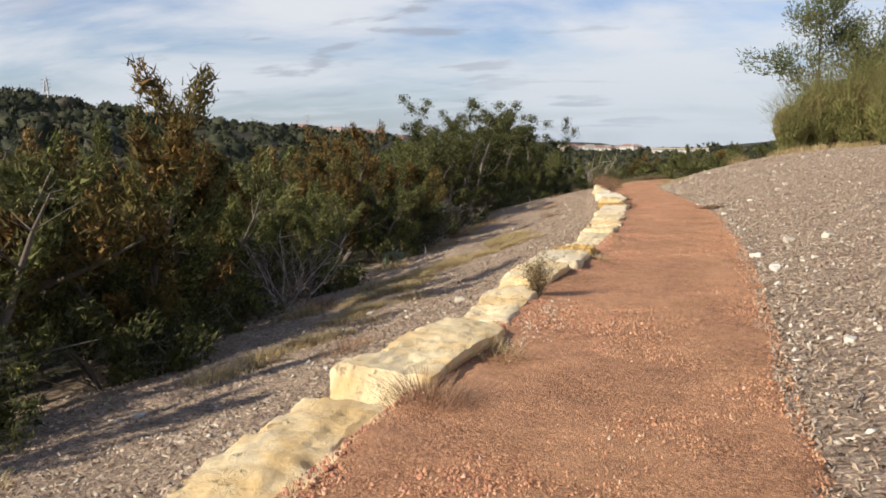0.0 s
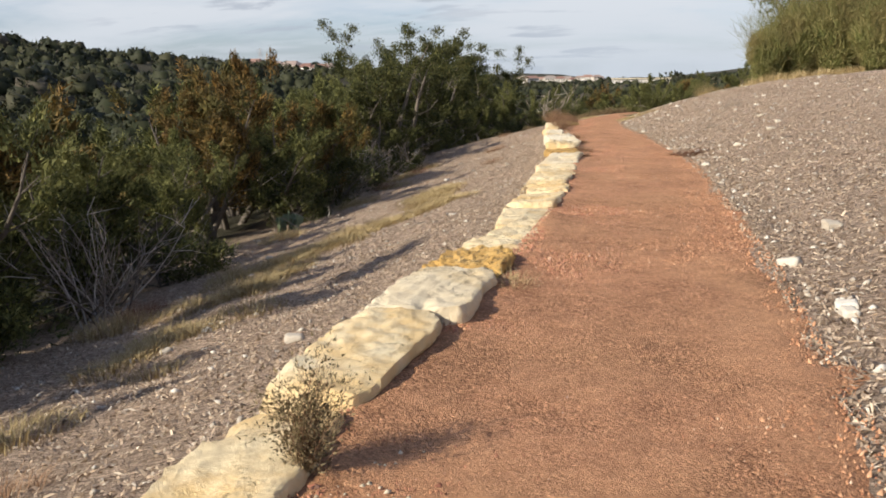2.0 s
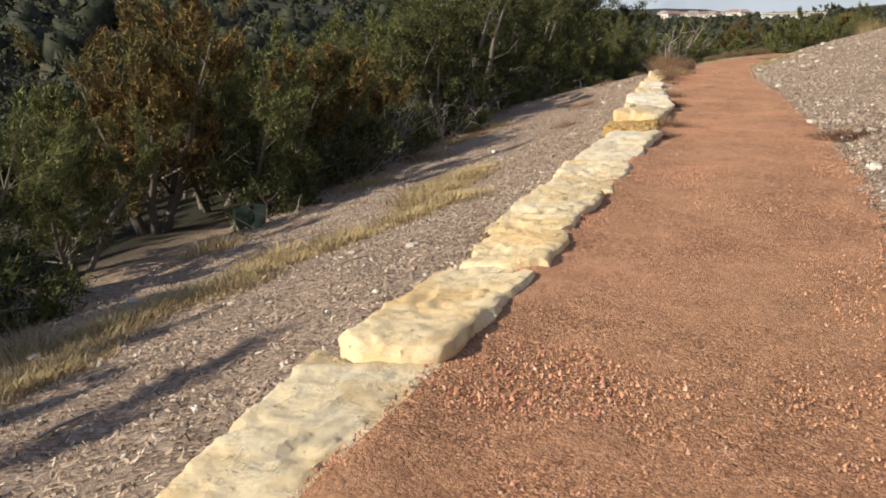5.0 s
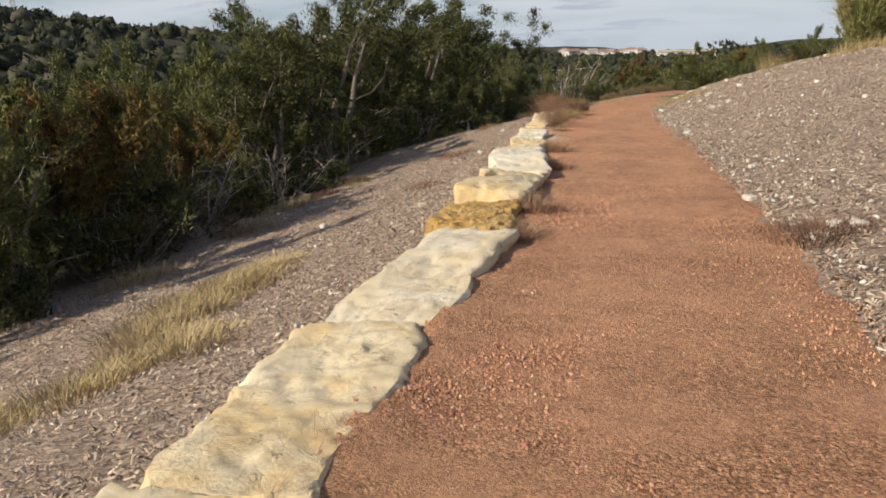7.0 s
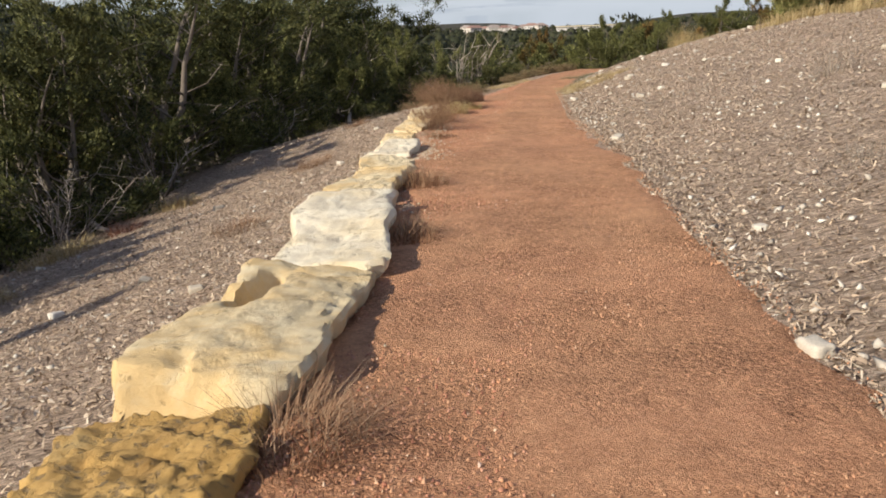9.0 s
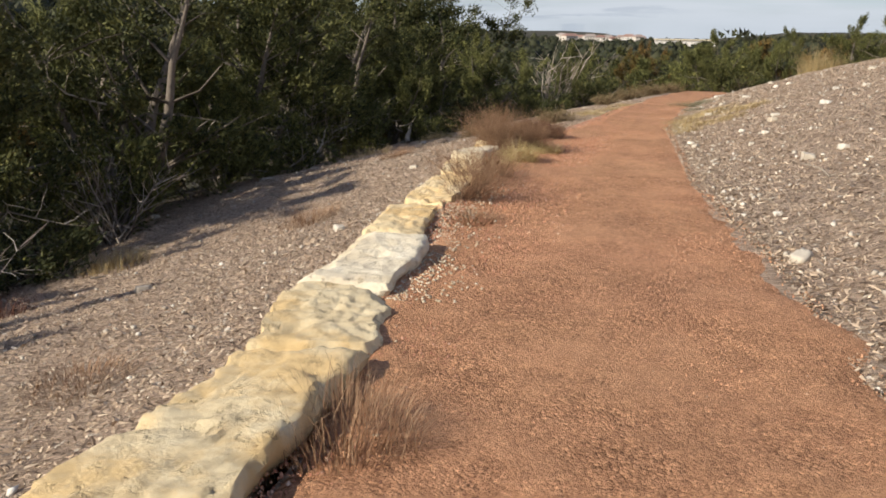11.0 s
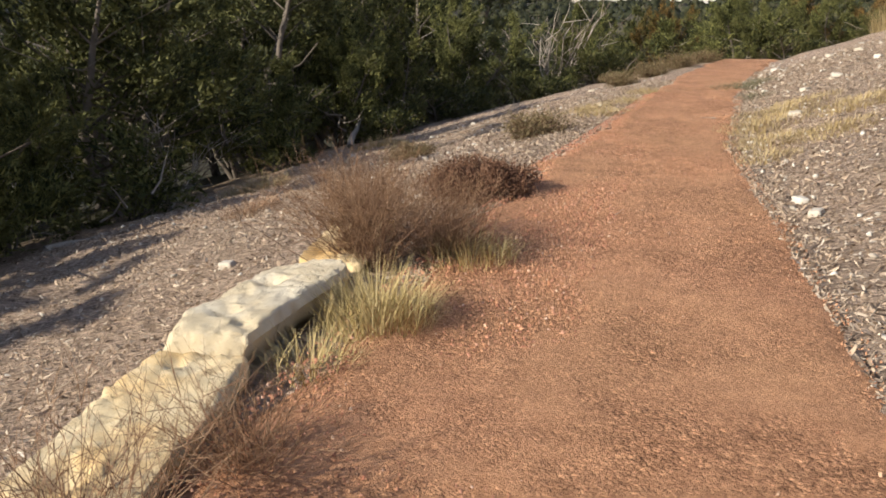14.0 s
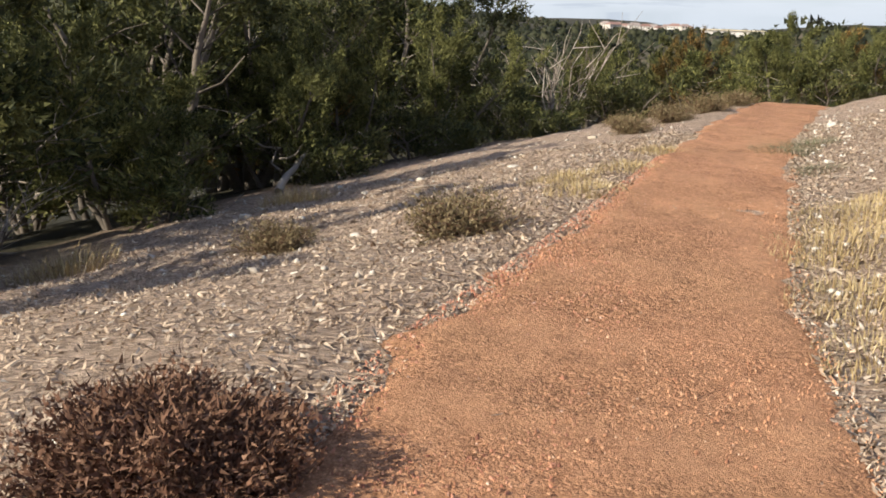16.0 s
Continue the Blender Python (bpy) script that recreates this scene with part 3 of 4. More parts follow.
def stone_block(name, size, mat, seed, rough=0.03, pit=None, mesh_cut=(24, 42, 10), undercut=0.0):
    """A quarried block: flat faces, broken corners, ledged side."""
    rnd = random.Random(seed)
    bm = box_skin(*mesh_cut)
    half = Vector((size[0] / 2, size[1] / 2, size[2] / 2))
    least = min(size[0], size[1])
    off = Vector((seed * 7.13, seed * 3.7, seed * 1.9))
    planes = []
    for _ in range(10):                               # random breaks off corners and edges
        n = Vector((rnd.gauss(0, 1), rnd.gauss(0, 1), rnd.gauss(0.25, .5))).normalized()
        reach = abs(n.x) * half.x + abs(n.y) * half.y + abs(n.z) * half.z
        planes.append((n, reach * rnd.uniform(0.8, 0.98)))
    tilt = Vector((rnd.gauss(0, .05), rnd.gauss(0, .04), 1)).normalized()
    planes.append((tilt, half.z * 0.97))
    for v in bm.verts:
        p = v.co.copy()
        r = (abs(p.x) ** 12 + abs(p.y) ** 12 + abs(p.z) ** 12) ** (1 / 12)
        p = p / max(r, 1e-6) * max(abs(p.x), abs(p.y), abs(p.z))
        q = Vector((p.x * half.x, p.y * half.y, p.z * half.z))
        q.x *= 1 + 0.20 * noise.noise(Vector((q.y * 2.1, seed, 0.3)))
        q.y *= 1 + 0.10 * noise.noise(Vector((q.x * 2.5, seed, 4.3)))
        for n, d in planes:
            over = q.dot(n) - d
            if over > 0:
                q -= n * over * 0.92
        n = p.normalized()
        calm = 1 - 0.6 * max(0.0, n.z)                 # the bedding face on top stays flatter than the broken sides
        big = noise.noise(q * 2.0 / least * 0.6 + off) * 0.05 * least * calm
        step = math.floor(noise.noise(Vector((q.x * 2.2, q.y * 1.2, q.z * 5)) + off * 2) * 5) * 0.018 * least
        if rough > 0.045:
            step = 0
        ridge = (0.4 - abs(noise.noise(q * 4.2 / least + off))) * rough * 1.9 * calm
        fine = noise.turbulence(q * 6 / least + off, 3, True) * rough * 0.55 - rough * 0.3
        hole = noise.noise(q * 5.5 + off * 3)
        pits = -0.035 * max(0, (hole - 0.38) / 0.3) if rough < 0.1 else 0
        if rough > 0.045:                              # nodular, pitted stone
            nod = abs(noise.noise(q * 17 + off)) + 0.8 * abs(noise.noise(q * 34 + off))
            q += n * (nod - 0.4) * rough * 0.6
        q += n * (big + step + ridge + fine + pits)
        if undercut and p.x > 0.7:                     # broken, ledged face towards the trail
            low = max(0, min(1, (0.75 - p.z) / 0.5))
            ledge = 0.5 + 0.5 * noise.noise(Vector((q.y * 4, q.z * 12, seed)))
            q.x -= undercut * low * (0.35 + 1.1 * ledge)
        if pit and p.z > 0.5:
            d = math.hypot((p.x - pit[0]) / pit[2], (p.y - pit[1]) / pit[3])
            q.z -= pit[4] * max(0, 1 - d ** 3) * (1 + 0.5 * noise.noise(q * 9))
        v.co = q
    bmesh.ops.recalc_face_normals(bm, faces=bm.faces[:])
    me = bpy.data.meshes.new(name)
    bm.to_mesh(me)
    bm.free()
    me.polygons.foreach_set("use_smooth", np.ones(len(me.polygons), bool))
    me.set_sharp_from_angle(angle=radians(38 if rough < 0.045 else 75))
    me.materials.append(mat)
    return me


# start, end along the trail, finish, lift of its top above the trail
STONES = [(0.5, 2.15, "c", .10), (2.2, 3.92, "c", .10), (3.97, 5.72, "c", .21), (5.76, 7.7, "c", .135), (7.8, 8.94, "c", .18), (8.98, 10.0, "p", .20), (10.04, 10.82, "o", .17),
          (10.86, 11.55, "c", .13), (11.59, 12.36, "c", .14), (12.4, 13.5, "c", .13), (13.54, 14.86, "c", .15), (14.9, 15.74, "c", .13), (15.78, 17.02, "c", .16), (17.06, 18.72, "c", .15),
          (18.76, 20.92, "p", .19), (20.98, 22.24, "o", .14), (22.3, 23.82, "h", .20), (23.86, 25.86, "p", .19), (25.9, 27.56, "c", .18), (27.6, 28.44, "c", .15),
          (28.48, 29.56, "p", .21), (29.6, 30.9, "c", .19), (30.94, 32.3, "c", .19), (32.34, 33.36, "c", .18), (33.4, 34.5, "p", .21), (34.62, 35.35, "c", .17)]


def edging():
    kinds = {"c": (M_LIME, "cream limestone block edging the trail", .028), "p": (M_PALE, "pale whitish limestone block edging the trail", .02),
             "o": (M_OCHRE, "rough ochre-yellow pitted limestone block edging the trail", .05), "h": (M_LIME, "cream limestone block with a hollow in its top", .03)}
    for i, (a, b, k, lift) in enumerate(STONES):
        y = (a + b) / 2
        xl, xr = float(np.interp(y, STONE_Y, STONE_X)), float(stone_right(y))
        mat, label, rough = kinds[k]
        w, l, h = xr - xl + (0.03 if k == "o" else 0.08), b - a + 0.1, 0.62
        me = stone_block("limestone_block", (w, l, h), mat, i + 1, rough, (-0.42, 0.3, 0.30, 0.44, 0.13) if k == "h" else None, undercut=0.13, mesh_cut=(46, 84, 12) if k == "o" else (30, 56, 12))
        ob = new("limestone_block", me)
        turn = math.degrees(math.atan2(float(np.interp(b, STONE_Y, STONE_X) + stone_right(b) - np.interp(a, STONE_Y, STONE_X) - stone_right(a)) / 2, b - a))
        ob.matrix_world = pose((xl + xr) / 2 + 0.03 + 0.025 * math.sin(i * 4.1), y, -0.0255 * y + lift - (0.07 if y < 20 else 0.03 if y < 25 else 0.07) - h / 2 + 0.018 * math.sin(i * 5.3), -1.46 + 1.4 * math.sin(i * 2.3), 2 * math.sin(i * 1.7) - 1, -turn + 5 * math.sin(i * 3.1))
        tagged(ob, label, "stone", "stones edging the trail")


edging()


def loose_rocks():
    protos = [stone_block("limestone_rock", (1, 0.72, 0.5), M_ROCK, 60 + i, 0.12, None, (6, 5, 4)) for i in range(5)]
    spots = [(1.44, 23.0, .13), (1.84, 21.5, .12), (1.97, 21.4, .1), (1.94, 12.07, .16), (1.40, 11.0, .14), (2.23, 11.06, .15)]
    for i in range(130):
        y = RNG.uniform(2.5, 50)
        if RNG.random() < 0.66:
            x = float(path_right(y)) + 0.1 + RNG.random() ** 1.5 * 6.5
        else:
            x = float(bank_left(y)) - 0.8 - RNG.random() * 5
        spots.append((x, y, RNG.uniform(.06, .15)))
    for i, (x, y, s) in enumerate(spots):
        ob = new("rock", protos[i % 5])
        ob.matrix_world = pose(x, y, gz(x, y) + 0.10 * s, RNG.uniform(-12, 12), RNG.uniform(-12, 12), RNG.uniform(0, 360)) @ Matrix.Diagonal((s, s, s, 1))
        tagged(ob, "whitish limestone rock lying in the mulch", "rock", "loose rocks on the banks")


loose_rocks()


# ================= plants =================
def tube(V, Fc, pts, radii, sides=5):
    """Adds a tapered tube along pts to the lists."""
    pts = [Vector(p) for p in pts]
    start = len(V)
    for i, (p, r) in enumerate(zip(pts, radii)):
        d = (pts[min(i + 1, len(pts) - 1)] - pts[max(i - 1, 0)]).normalized()
        a = d.orthogonal().normalized()
        b = d.cross(a)
        for k in range(sides):
            t = 2 * math.pi * k / sides
            V.append(p + (a * math.cos(t) + b * math.sin(t)) * r)
    for i in range(len(pts) - 1):
        for k in range(sides):
            a, b = start + i * sides + k, start + i * sides + (k + 1) % sides
            Fc.append((a, b, b + sides, a + sides))


def wander(rnd, p, d, length, n, bend, lift=0.0):
    pts = [Vector(p)]
    d = Vector(d).normalized()
    for _ in range(n):
        d = (d + Vector((rnd.gauss(0, bend), rnd.gauss(0, bend), rnd.gauss(0, bend) + lift))).normalized()
        pts.append(pts[-1] + d * length / n)
    return pts


def sprays(rng, centres, outward, per, spread_r, length, width, rise=0.35, plume=0.0):
    """Small pointed leaves round the centres; plume: how far they run out along the twig."""
    n = len(centres) * per
    O = np.repeat(np.asarray(outward, float), per, 0)
    O[:, 2] += rise
    O /= np.linalg.norm(O, axis=1)[:, None] + 1e-9
    run = rng.random((n, 1))
    C = np.repeat(np.asarray(centres), per, 0) + np.clip(rng.normal(0, 1, (n, 3)), -1.7, 1.7) * spread_r * (1 - 0.65 * run * (plume > 0)) + O * (run - 0.35) * plume
    D = O + rng.normal(0, 0.6, (n, 3))
    D /= np.linalg.norm(D, axis=1)[:, None] + 1e-9
    S = np.cross(D, rng.normal(0, 1, (n, 3)))
    S /= np.linalg.norm(S, axis=1)[:, None] + 1e-9
    L = (rng.uniform(0.5, 1.2, n) * length)[:, None]
    W = (rng.uniform(0.6, 1.2, n) * width)[:, None]
    V = np.stack([C - S * W, C + S * W, C + D * L], 1).reshape(-1, 3)
    return V, np.arange(n * 3).reshape(n, 3)


def tree(name, label, seed, height, radius, leaf, stems=4, clumps=150, per=38, lean=0.45, bare=0.18, clump_r=0.24, leaf_size=(0.20, 0.032), plume=0.0, dead=6, sides=6, bark=None, core=28, rise=0.35):
    """A many-stemmed tree standing at the origin: trunk, limbs and a ragged crown."""
    rnd, rng = random.Random(seed), np.random.default_rng(seed)
    root = new(name)
    V, Fc, DV, DF, ends = [], [], [], [], []
    for s in range(stems):
        az = 2 * math.pi * (s + rnd.random() * 0.7) / stems
        d = Vector((math.cos(az) * lean, math.sin(az) * lean, 1))
        h = height * rnd.uniform(0.72, 1.0)
        pts = wander(rnd, (math.cos(az) * .1, math.sin(az) * .1, -0.25), d, h, 7, 0.13, 0.06)
        r0 = 0.022 * height * rnd.uniform(0.7, 1.2)
        SV, SF = [], []
        tube(SV, SF, pts, [r0 * (1 - 0.125 * i) for i in range(8)], sides)
        child("trunk", fast_mesh("trunk", np.array([tuple(v) for v in SV]), np.array(SF), bark or M_BARK, True), root)
        for i in range(2, 8):
            for _ in range(3 if i < 7 else 2):
                a2 = rnd.uniform(0, 6.28)
                frac = i / 7
                reach = radius * (1.05 - 0.62 * frac) * rnd.uniform(0.55, 1.1)
                lp = wander(rnd, pts[i], (math.cos(a2), math.sin(a2), 0.35 + 0.5 * frac), reach, 4, 0.2, 0.05)
                rr = r0 * (1 - 0.12 * i) * 0.45
                tube(V, Fc, lp[::2], [rr, rr * .6, rr * .2], 3)
                ends += [(lp[k], (lp[k] - lp[k - 1]).normalized()) for k in (2, 3, 4)]
    for _ in range(dead):                            # bare lower branches
        a2, z = rnd.uniform(0, 6.28), rnd.uniform(0.08, 0.4) * height
        lp = wander(rnd, (0.2 * math.cos(a2), 0.2 * math.sin(a2), z), (math.cos(a2), math.sin(a2), 0.25), radius * rnd.uniform(.7, 1.15), 5, 0.25)
        tube(DV, DF, lp, [.022, .018, .014, .010, .007, .003], 4)
        for k in (2, 3, 4):
            sp = wander(rnd, lp[k], (rnd.gauss(0, 1), rnd.gauss(0, 1), rnd.gauss(0, .7)), 0.55, 3, 0.3)
            tube(DV, DF, sp, [.009, .007, .005, .002], 3)
    ends = [e for e in ends if e[0].z > bare * height]
    rnd.shuffle(ends)
    while len(ends) < clumps:
        p, d = rnd.choice(ends)
        ends.append((p + Vector((rnd.gauss(0, .3), rnd.gauss(0, .3), rnd.gauss(0, .25))), d))
    ends = ends[:clumps]
    tagged(child("limbwork", fast_mesh("limbwork", np.array([tuple(v) for v in V]), np.array(Fc), bark or M_BARK, True), root), kind="stuff")
    LV, LF = sprays(rng, [tuple(p) for p, _ in ends], [tuple(d) for _, d in ends], per, clump_r, leaf_size[0], leaf_size[1], rise, plume)
    # close-set broader sprays inside every clump
    CV, CF = sprays(rng, [tuple(p) for p, _ in ends], [tuple(d) for _, d in ends], core, clump_r * 0.8, 0.15, 0.034, rise * 0.6, plume * 0.6)
    LV, LF = np.concatenate([LV, CV]), np.concatenate([LF, CF + len(LV)])
    child("crown", fast_mesh("crown", LV, LF, leaf), root)
    if dead:
        child("deadwood", fast_mesh("deadwood", np.array([tuple(v) for v in DV]), np.array(DF), M_GTWIG, True), root, "grey leafless lower branches")
    return tagged(root, label, "tree", "trees on the wooded slope")


def plant_trees():
    green = "dark green juniper tree with grey twisted stems"
    bronze = "bronze-tinged juniper tree with ragged crown"
    oak = "tall dark evergreen oak with pale trunks"
    fine, coarse = (0.125, 0.0135), (0.26, 0.04)
    kinds = {
        "a": [tree("juniper_tree", green, 11, 4.2, 1.9, M_JUN, 4, 100, 190, 0.45, 0.02, 0.125, fine, 0.6, rise=0.9), tree("juniper_tree", green, 12, 4.2, 2.1, M_JUN, 3, 100, 190, 0.5, 0.03, 0.13, fine, 0.6, rise=0.7),
              tree("juniper_tree", green, 13, 4.2, 1.8, M_JUN, 5, 100, 190, 0.45, 0.02, 0.125, fine, 0.6, rise=0.8)],
        "b": [tree("juniper_tree", bronze, 21, 4.2, 1.8, M_JUNB, 4, 100, 190, 0.4, 0.03, 0.12, fine, 0.6, rise=0.9), tree("juniper_tree", bronze, 22, 4.2, 1.6, M_JUNB, 3, 96, 190, 0.4, 0.05, 0.12, fine, 0.65, rise=0.9)],
        "o": [tree("evergreen_oak", oak, 31, 6.0, 2.7, M_OAK, 4, 120, 170, 0.34, 0.2, 0.21, (0.105, 0.019), 0.3, 6, 6, M_PALEBARK, 44), tree("evergreen_oak", oak, 32, 6.0, 2.6, M_OAK, 5, 120, 170, 0.36, 0.16, 0.21, (0.105, 0.019), 0.3, 6, 6, M_PALEBARK, 44)],
        "x": [tree("juniper_tree", green, 14, 4.2, 1.9, M_JUN, 2, 90, 46, 0.45, 0.1, 0.2, coarse, 0.3, 0, 4, core=12), tree("juniper_tree", green, 15, 4.2, 1.8, M_OAK, 2, 90, 46, 0.45, 0.1, 0.2, coarse, 0.3, 0, 4, core=12)],
        "y": [tree("juniper_tree", bronze, 24, 4.2, 1.7, M_JUNB, 2, 90, 46, 0.4, 0.1, 0.2, coarse, 0.3, 0, 4, core=12)],
        "u": [tree("understorey_bush", "dark green scrubby bush at the wood's edge", 16, 1.6, 1.2, M_JUN, 4, 60, 80, 0.8, 0.0, 0.16, fine, 0.3, 3, 4, core=16), tree("understorey_bush", "dark green scrubby bush at the wood's edge", 17, 1.6, 1.3, M_OAK, 4, 60, 80, 0.8, 0.0, 0.17, fine, 0.3, 3, 4, core=16)],
    }
    base_h = {"u": 1.6, "a": 4.2, "b": 4.2, "o": 6.0, "x": 4.2, "y": 4.2}
    used = set()
    # kind, x, y, height
    spots = [("a", -6.9, 4.6, 3.1), ("a", -7.3, 7.2, 4.1), ("b", -7.9, 11.4, 4.9), ("a", -7.2, 10.6, 3.6), ("a", -8.2, 13.2, 3.8), ("b", -9.6, 8.2, 5.0), ("a", -9.5, 15.2, 3.4), ("a", -7.9, 16.6, 2.9), ("a", -7.8, 19.4, 2.6), ("a", -7.3, 23.4, 3.2), ("a", -7.5, 27.2, 3.5),
             ("b", -9.3, 24.8, 4.7), ("b", -8.8, 22.4, 4.3), ("b", -8.2, 25.4, 3.2), ("b", -8.6, 28.2, 3.3), ("a", -9.0, 30.6, 3.5), ("a", -9.4, 34.2, 4.2), ("a", -9.6, 39.2, 4.4),
             ("o", -7.9, 36.5, 5.3), ("o", -7.9, 41.9, 5.7), ("o", -8.5, 47.2, 5.6), ("a", -7.2, 44.4, 2.8), ("a", -7.2, 49.0, 3.0), ("o", -8.8, 51.0, 5.0), ("a", -6.4, 50.2, 3.0), ("a", -5.4, 54.5, 3.4),
             ("a", -8.5, 1.6, 3.3), ("b", -8.4, -1.4, 4.0), ("a", -8, -4.5, 4.2), ("a", -11, 19.4, 2.9), ("a", -10.8, 28.6, 4.0),
             ("a", -2.6, 60.0, 3.2), ("b", 0.2, 63.0, 3.1), ("a", 3.2, 66.5, 3.3), ("a", 6.4, 69.0, 3.5), ("a", 9.6, 68, 3.2), ("b", 12.6, 69.0, 3.1), ("a", 15.6, 67.5, 3.0), ("b", 18.6, 69.0, 3.2), ("a", -7.3, 38.8, 2.6), ("o", -7.9, 33.2, 4.4), ("a", -9.8, 44.4, 4.4), ("u", -1.6, 57.6, 1.7), ("u", 1.0, 60.6, 1.8), ("u", 4.4, 65.6, 1.9), ("u", 8.2, 66.0, 1.8), ("u", 11.4, 66.6, 1.9), ("u", 14.2, 65.6, 1.8), ("u", 17.2, 66.0, 2.0), ("u", -3.6, 55.0, 1.5), ("y", 8.0, 75.0, 3.8), ("x", 2.0, 74.0, 3.9), ("x", -3.5, 70.0, 4.2),
             ("o", -9.6, 52.4, 5.2), ("o", -9.0, 58.0, 8.0), ("o", -7.9, 63.0, 7.2), ("o", -10.8, 62.5, 7.6), ("o", -12.2, 55.5, 7.2), ("o", -12.4, 48.6, 5.0), ("o", -12.8, 42.4, 5.0),
             ("u", -6.5, 3.4, 1.4), ("u", -6.2, 6.2, 1.3), ("u", -6.3, 9.0, 1.5), ("u", -6.6, 12.2, 1.2), ("u", -7.4, 14.6, 1.6), ("u", -6.9, 17.0, 1.3), ("u", -6.9, 22.8, 1.2), ("u", -7.0, 25.6, 1.4), ("u", -7.3, 27.6, 1.6),
             ("u", -7.6, 30.6, 1.5), ("u", -7.2, 32.6, 1.3), ("u", -7.4, 35.0, 1.6), ("u", -7.1, 37.6, 1.4), ("u", -7.0, 40.2, 1.5), ("u", -6.6, 44.6, 1.4), ("u", -6.2, 48.6, 1.5), ("u", -5.6, 52.4, 1.6), ("u", -4.4, 57.0, 1.6),
             ("a", 21.8, 67, 3.2), ("b", 25, 68, 3.2), ("a", 28.5, 66, 3.3), ("x", 5, 79, 4.2), ("x", -1, 80, 4.4), ("y", 12, 79, 4.0)]
    rnd = random.Random(5)
    for row, (off, h) in enumerate(((3.4, 4.1), (7.0, 4.4), (12.0, 4.7))):
        y = -2.0 + row
        while y < 64:
            x = -8.9 - off + rnd.uniform(-1.2, 1.2) + max(0, y - 46) * 0.22
            tall = h * rnd.uniform(0.75, 1.1)
            spots.append((rnd.choice("xxxy"), x, y, tall * 1.1 if 28 < y < 36 else tall * 0.72 if 14 < y < 26 else tall))
            y += rnd.uniform(2.3, 3.4) * (1 + row * 0.12)
    for k, x, y, h in spots:
        proto = rnd.choice(kinds[k])
        s = h / base_h[k]
        m = pose(x, y, gz(x, y) - 0.05, 0, 0, rnd.uniform(0, 360))
        sc = Matrix.Diagonal((s * rnd.uniform(.95, 1.2), s * rnd.uniform(.95, 1.2), s, 1))
        if proto.name not in used:
            used.add(proto.name)
            proto.matrix_basis = m @ sc
        else:
            copy_thing(proto, m).matrix_basis = m @ sc


plant_trees()


def far_woods():
    """Woodland on the distant slopes, finer where it is nearer."""
    rng = np.random.default_rng(3)
    Vs, Fs, count, flags = [], [], 0, []
    ring = np.arange(7) * 2 * np.pi / 7
    base = [(1.0 * np.cos(q), 1.0 * np.sin(q), 0.0) for q in ring] + [(1.25 * np.cos(q + .4), 1.25 * np.sin(q + .4), 0.5) for q in ring] + [(0.9 * np.cos(q), 0.9 * np.sin(q), 0.86) for q in ring] + [(0, 0, 0.93)]
    base, tri = np.array(base), []
    for r in (0, 7):
        for q in range(7):
            a0, a1 = r + q, r + (q + 1) % 7
            tri += [(a0, a1, a0 + 7), (a1, a1 + 7, a0 + 7)]
    tri = np.array(tri + [(14 + q, 14 + (q + 1) % 7, 21) for q in range(7)])
    for n, near, reach, power, k, size in ((420, 66, 70, 1.0, 220, 0.5), (1400, 120, 160, 1.2, 110, 0.9), (5200, 190, 900, 1.4, 22, 1.7)):
        d = near + rng.random(n * 3) ** power * reach
        a = np.radians(rng.uniform(-66, 32, n * 3))
        x, y = d * np.sin(a), d * np.cos(a)
        ok = ((y > 84) | ((x < -29) & (y > -10)) | ((x > 30) & (y > 66)))
        x, y = x[ok][:n], y[ok][:n]
        n = len(x)
        z, h = ground_z(x, y), 2.0 + 4.2 * rng.random(n) ** 1.6
        t, az = rng.random((n, k)), rng.uniform(0, 6.283, (n, k))
        lump = 1 + 0.35 * np.sin(az * 3 + x[:, None]) * np.cos(t * 7 + y[:, None])
        r = np.sqrt(np.clip(1 - (2 * t - 0.85) ** 2 / 1.35, 0.05, 1)) * h[:, None] * 0.5 * lump * rng.uniform(0.75, 1.05, (n, k))
        P = np.stack([x[:, None] + r * np.cos(az), y[:, None] + r * np.sin(az), z[:, None] + h[:, None] * (0.04 + 0.92 * t)], -1).reshape(-1, 3)
        out = np.stack([np.cos(az), np.sin(az), 0.2 + t], -1).reshape(-1, 3)
        V, Fc = sprays(rng, P, out, 1, 0.05, size, size * 0.34, 0.3)
        Vs.append(V)
        Fs.append(Fc + count)
        count += len(V)
        if near > 100:                                 # dense inner mass of each far crown
            S = np.stack([h * 0.52, h * 0.52, h * 0.86], -1)[:, None, :] * base[None] * rng.uniform(0.6, 1.35, (n, len(base), 3))
            V = (S + np.stack([x, y, z], -1)[:, None, :]).reshape(-1, 3)
            Vs.append(V)
            flags.append((sum(len(q) for q in Fs), n * len(tri)))
            Fs.append((tri[None] + (np.arange(n) * len(base))[:, None, None]).reshape(-1, 3) + count)
            count += len(V)
    ob = new("distant_woodland", fast_mesh("distant_woodland", np.concatenate(Vs), np.concatenate(Fs), M_FAR))
    soft = np.zeros(len(ob.data.polygons), bool)
    for at, num in flags:
        soft[at:at + num] = True
    ob.data.polygons.foreach_set("use_smooth", soft)
    tagged(ob, "dark green juniper woodland covering the far slopes", "woodland", kind="stuff")


far_woods()


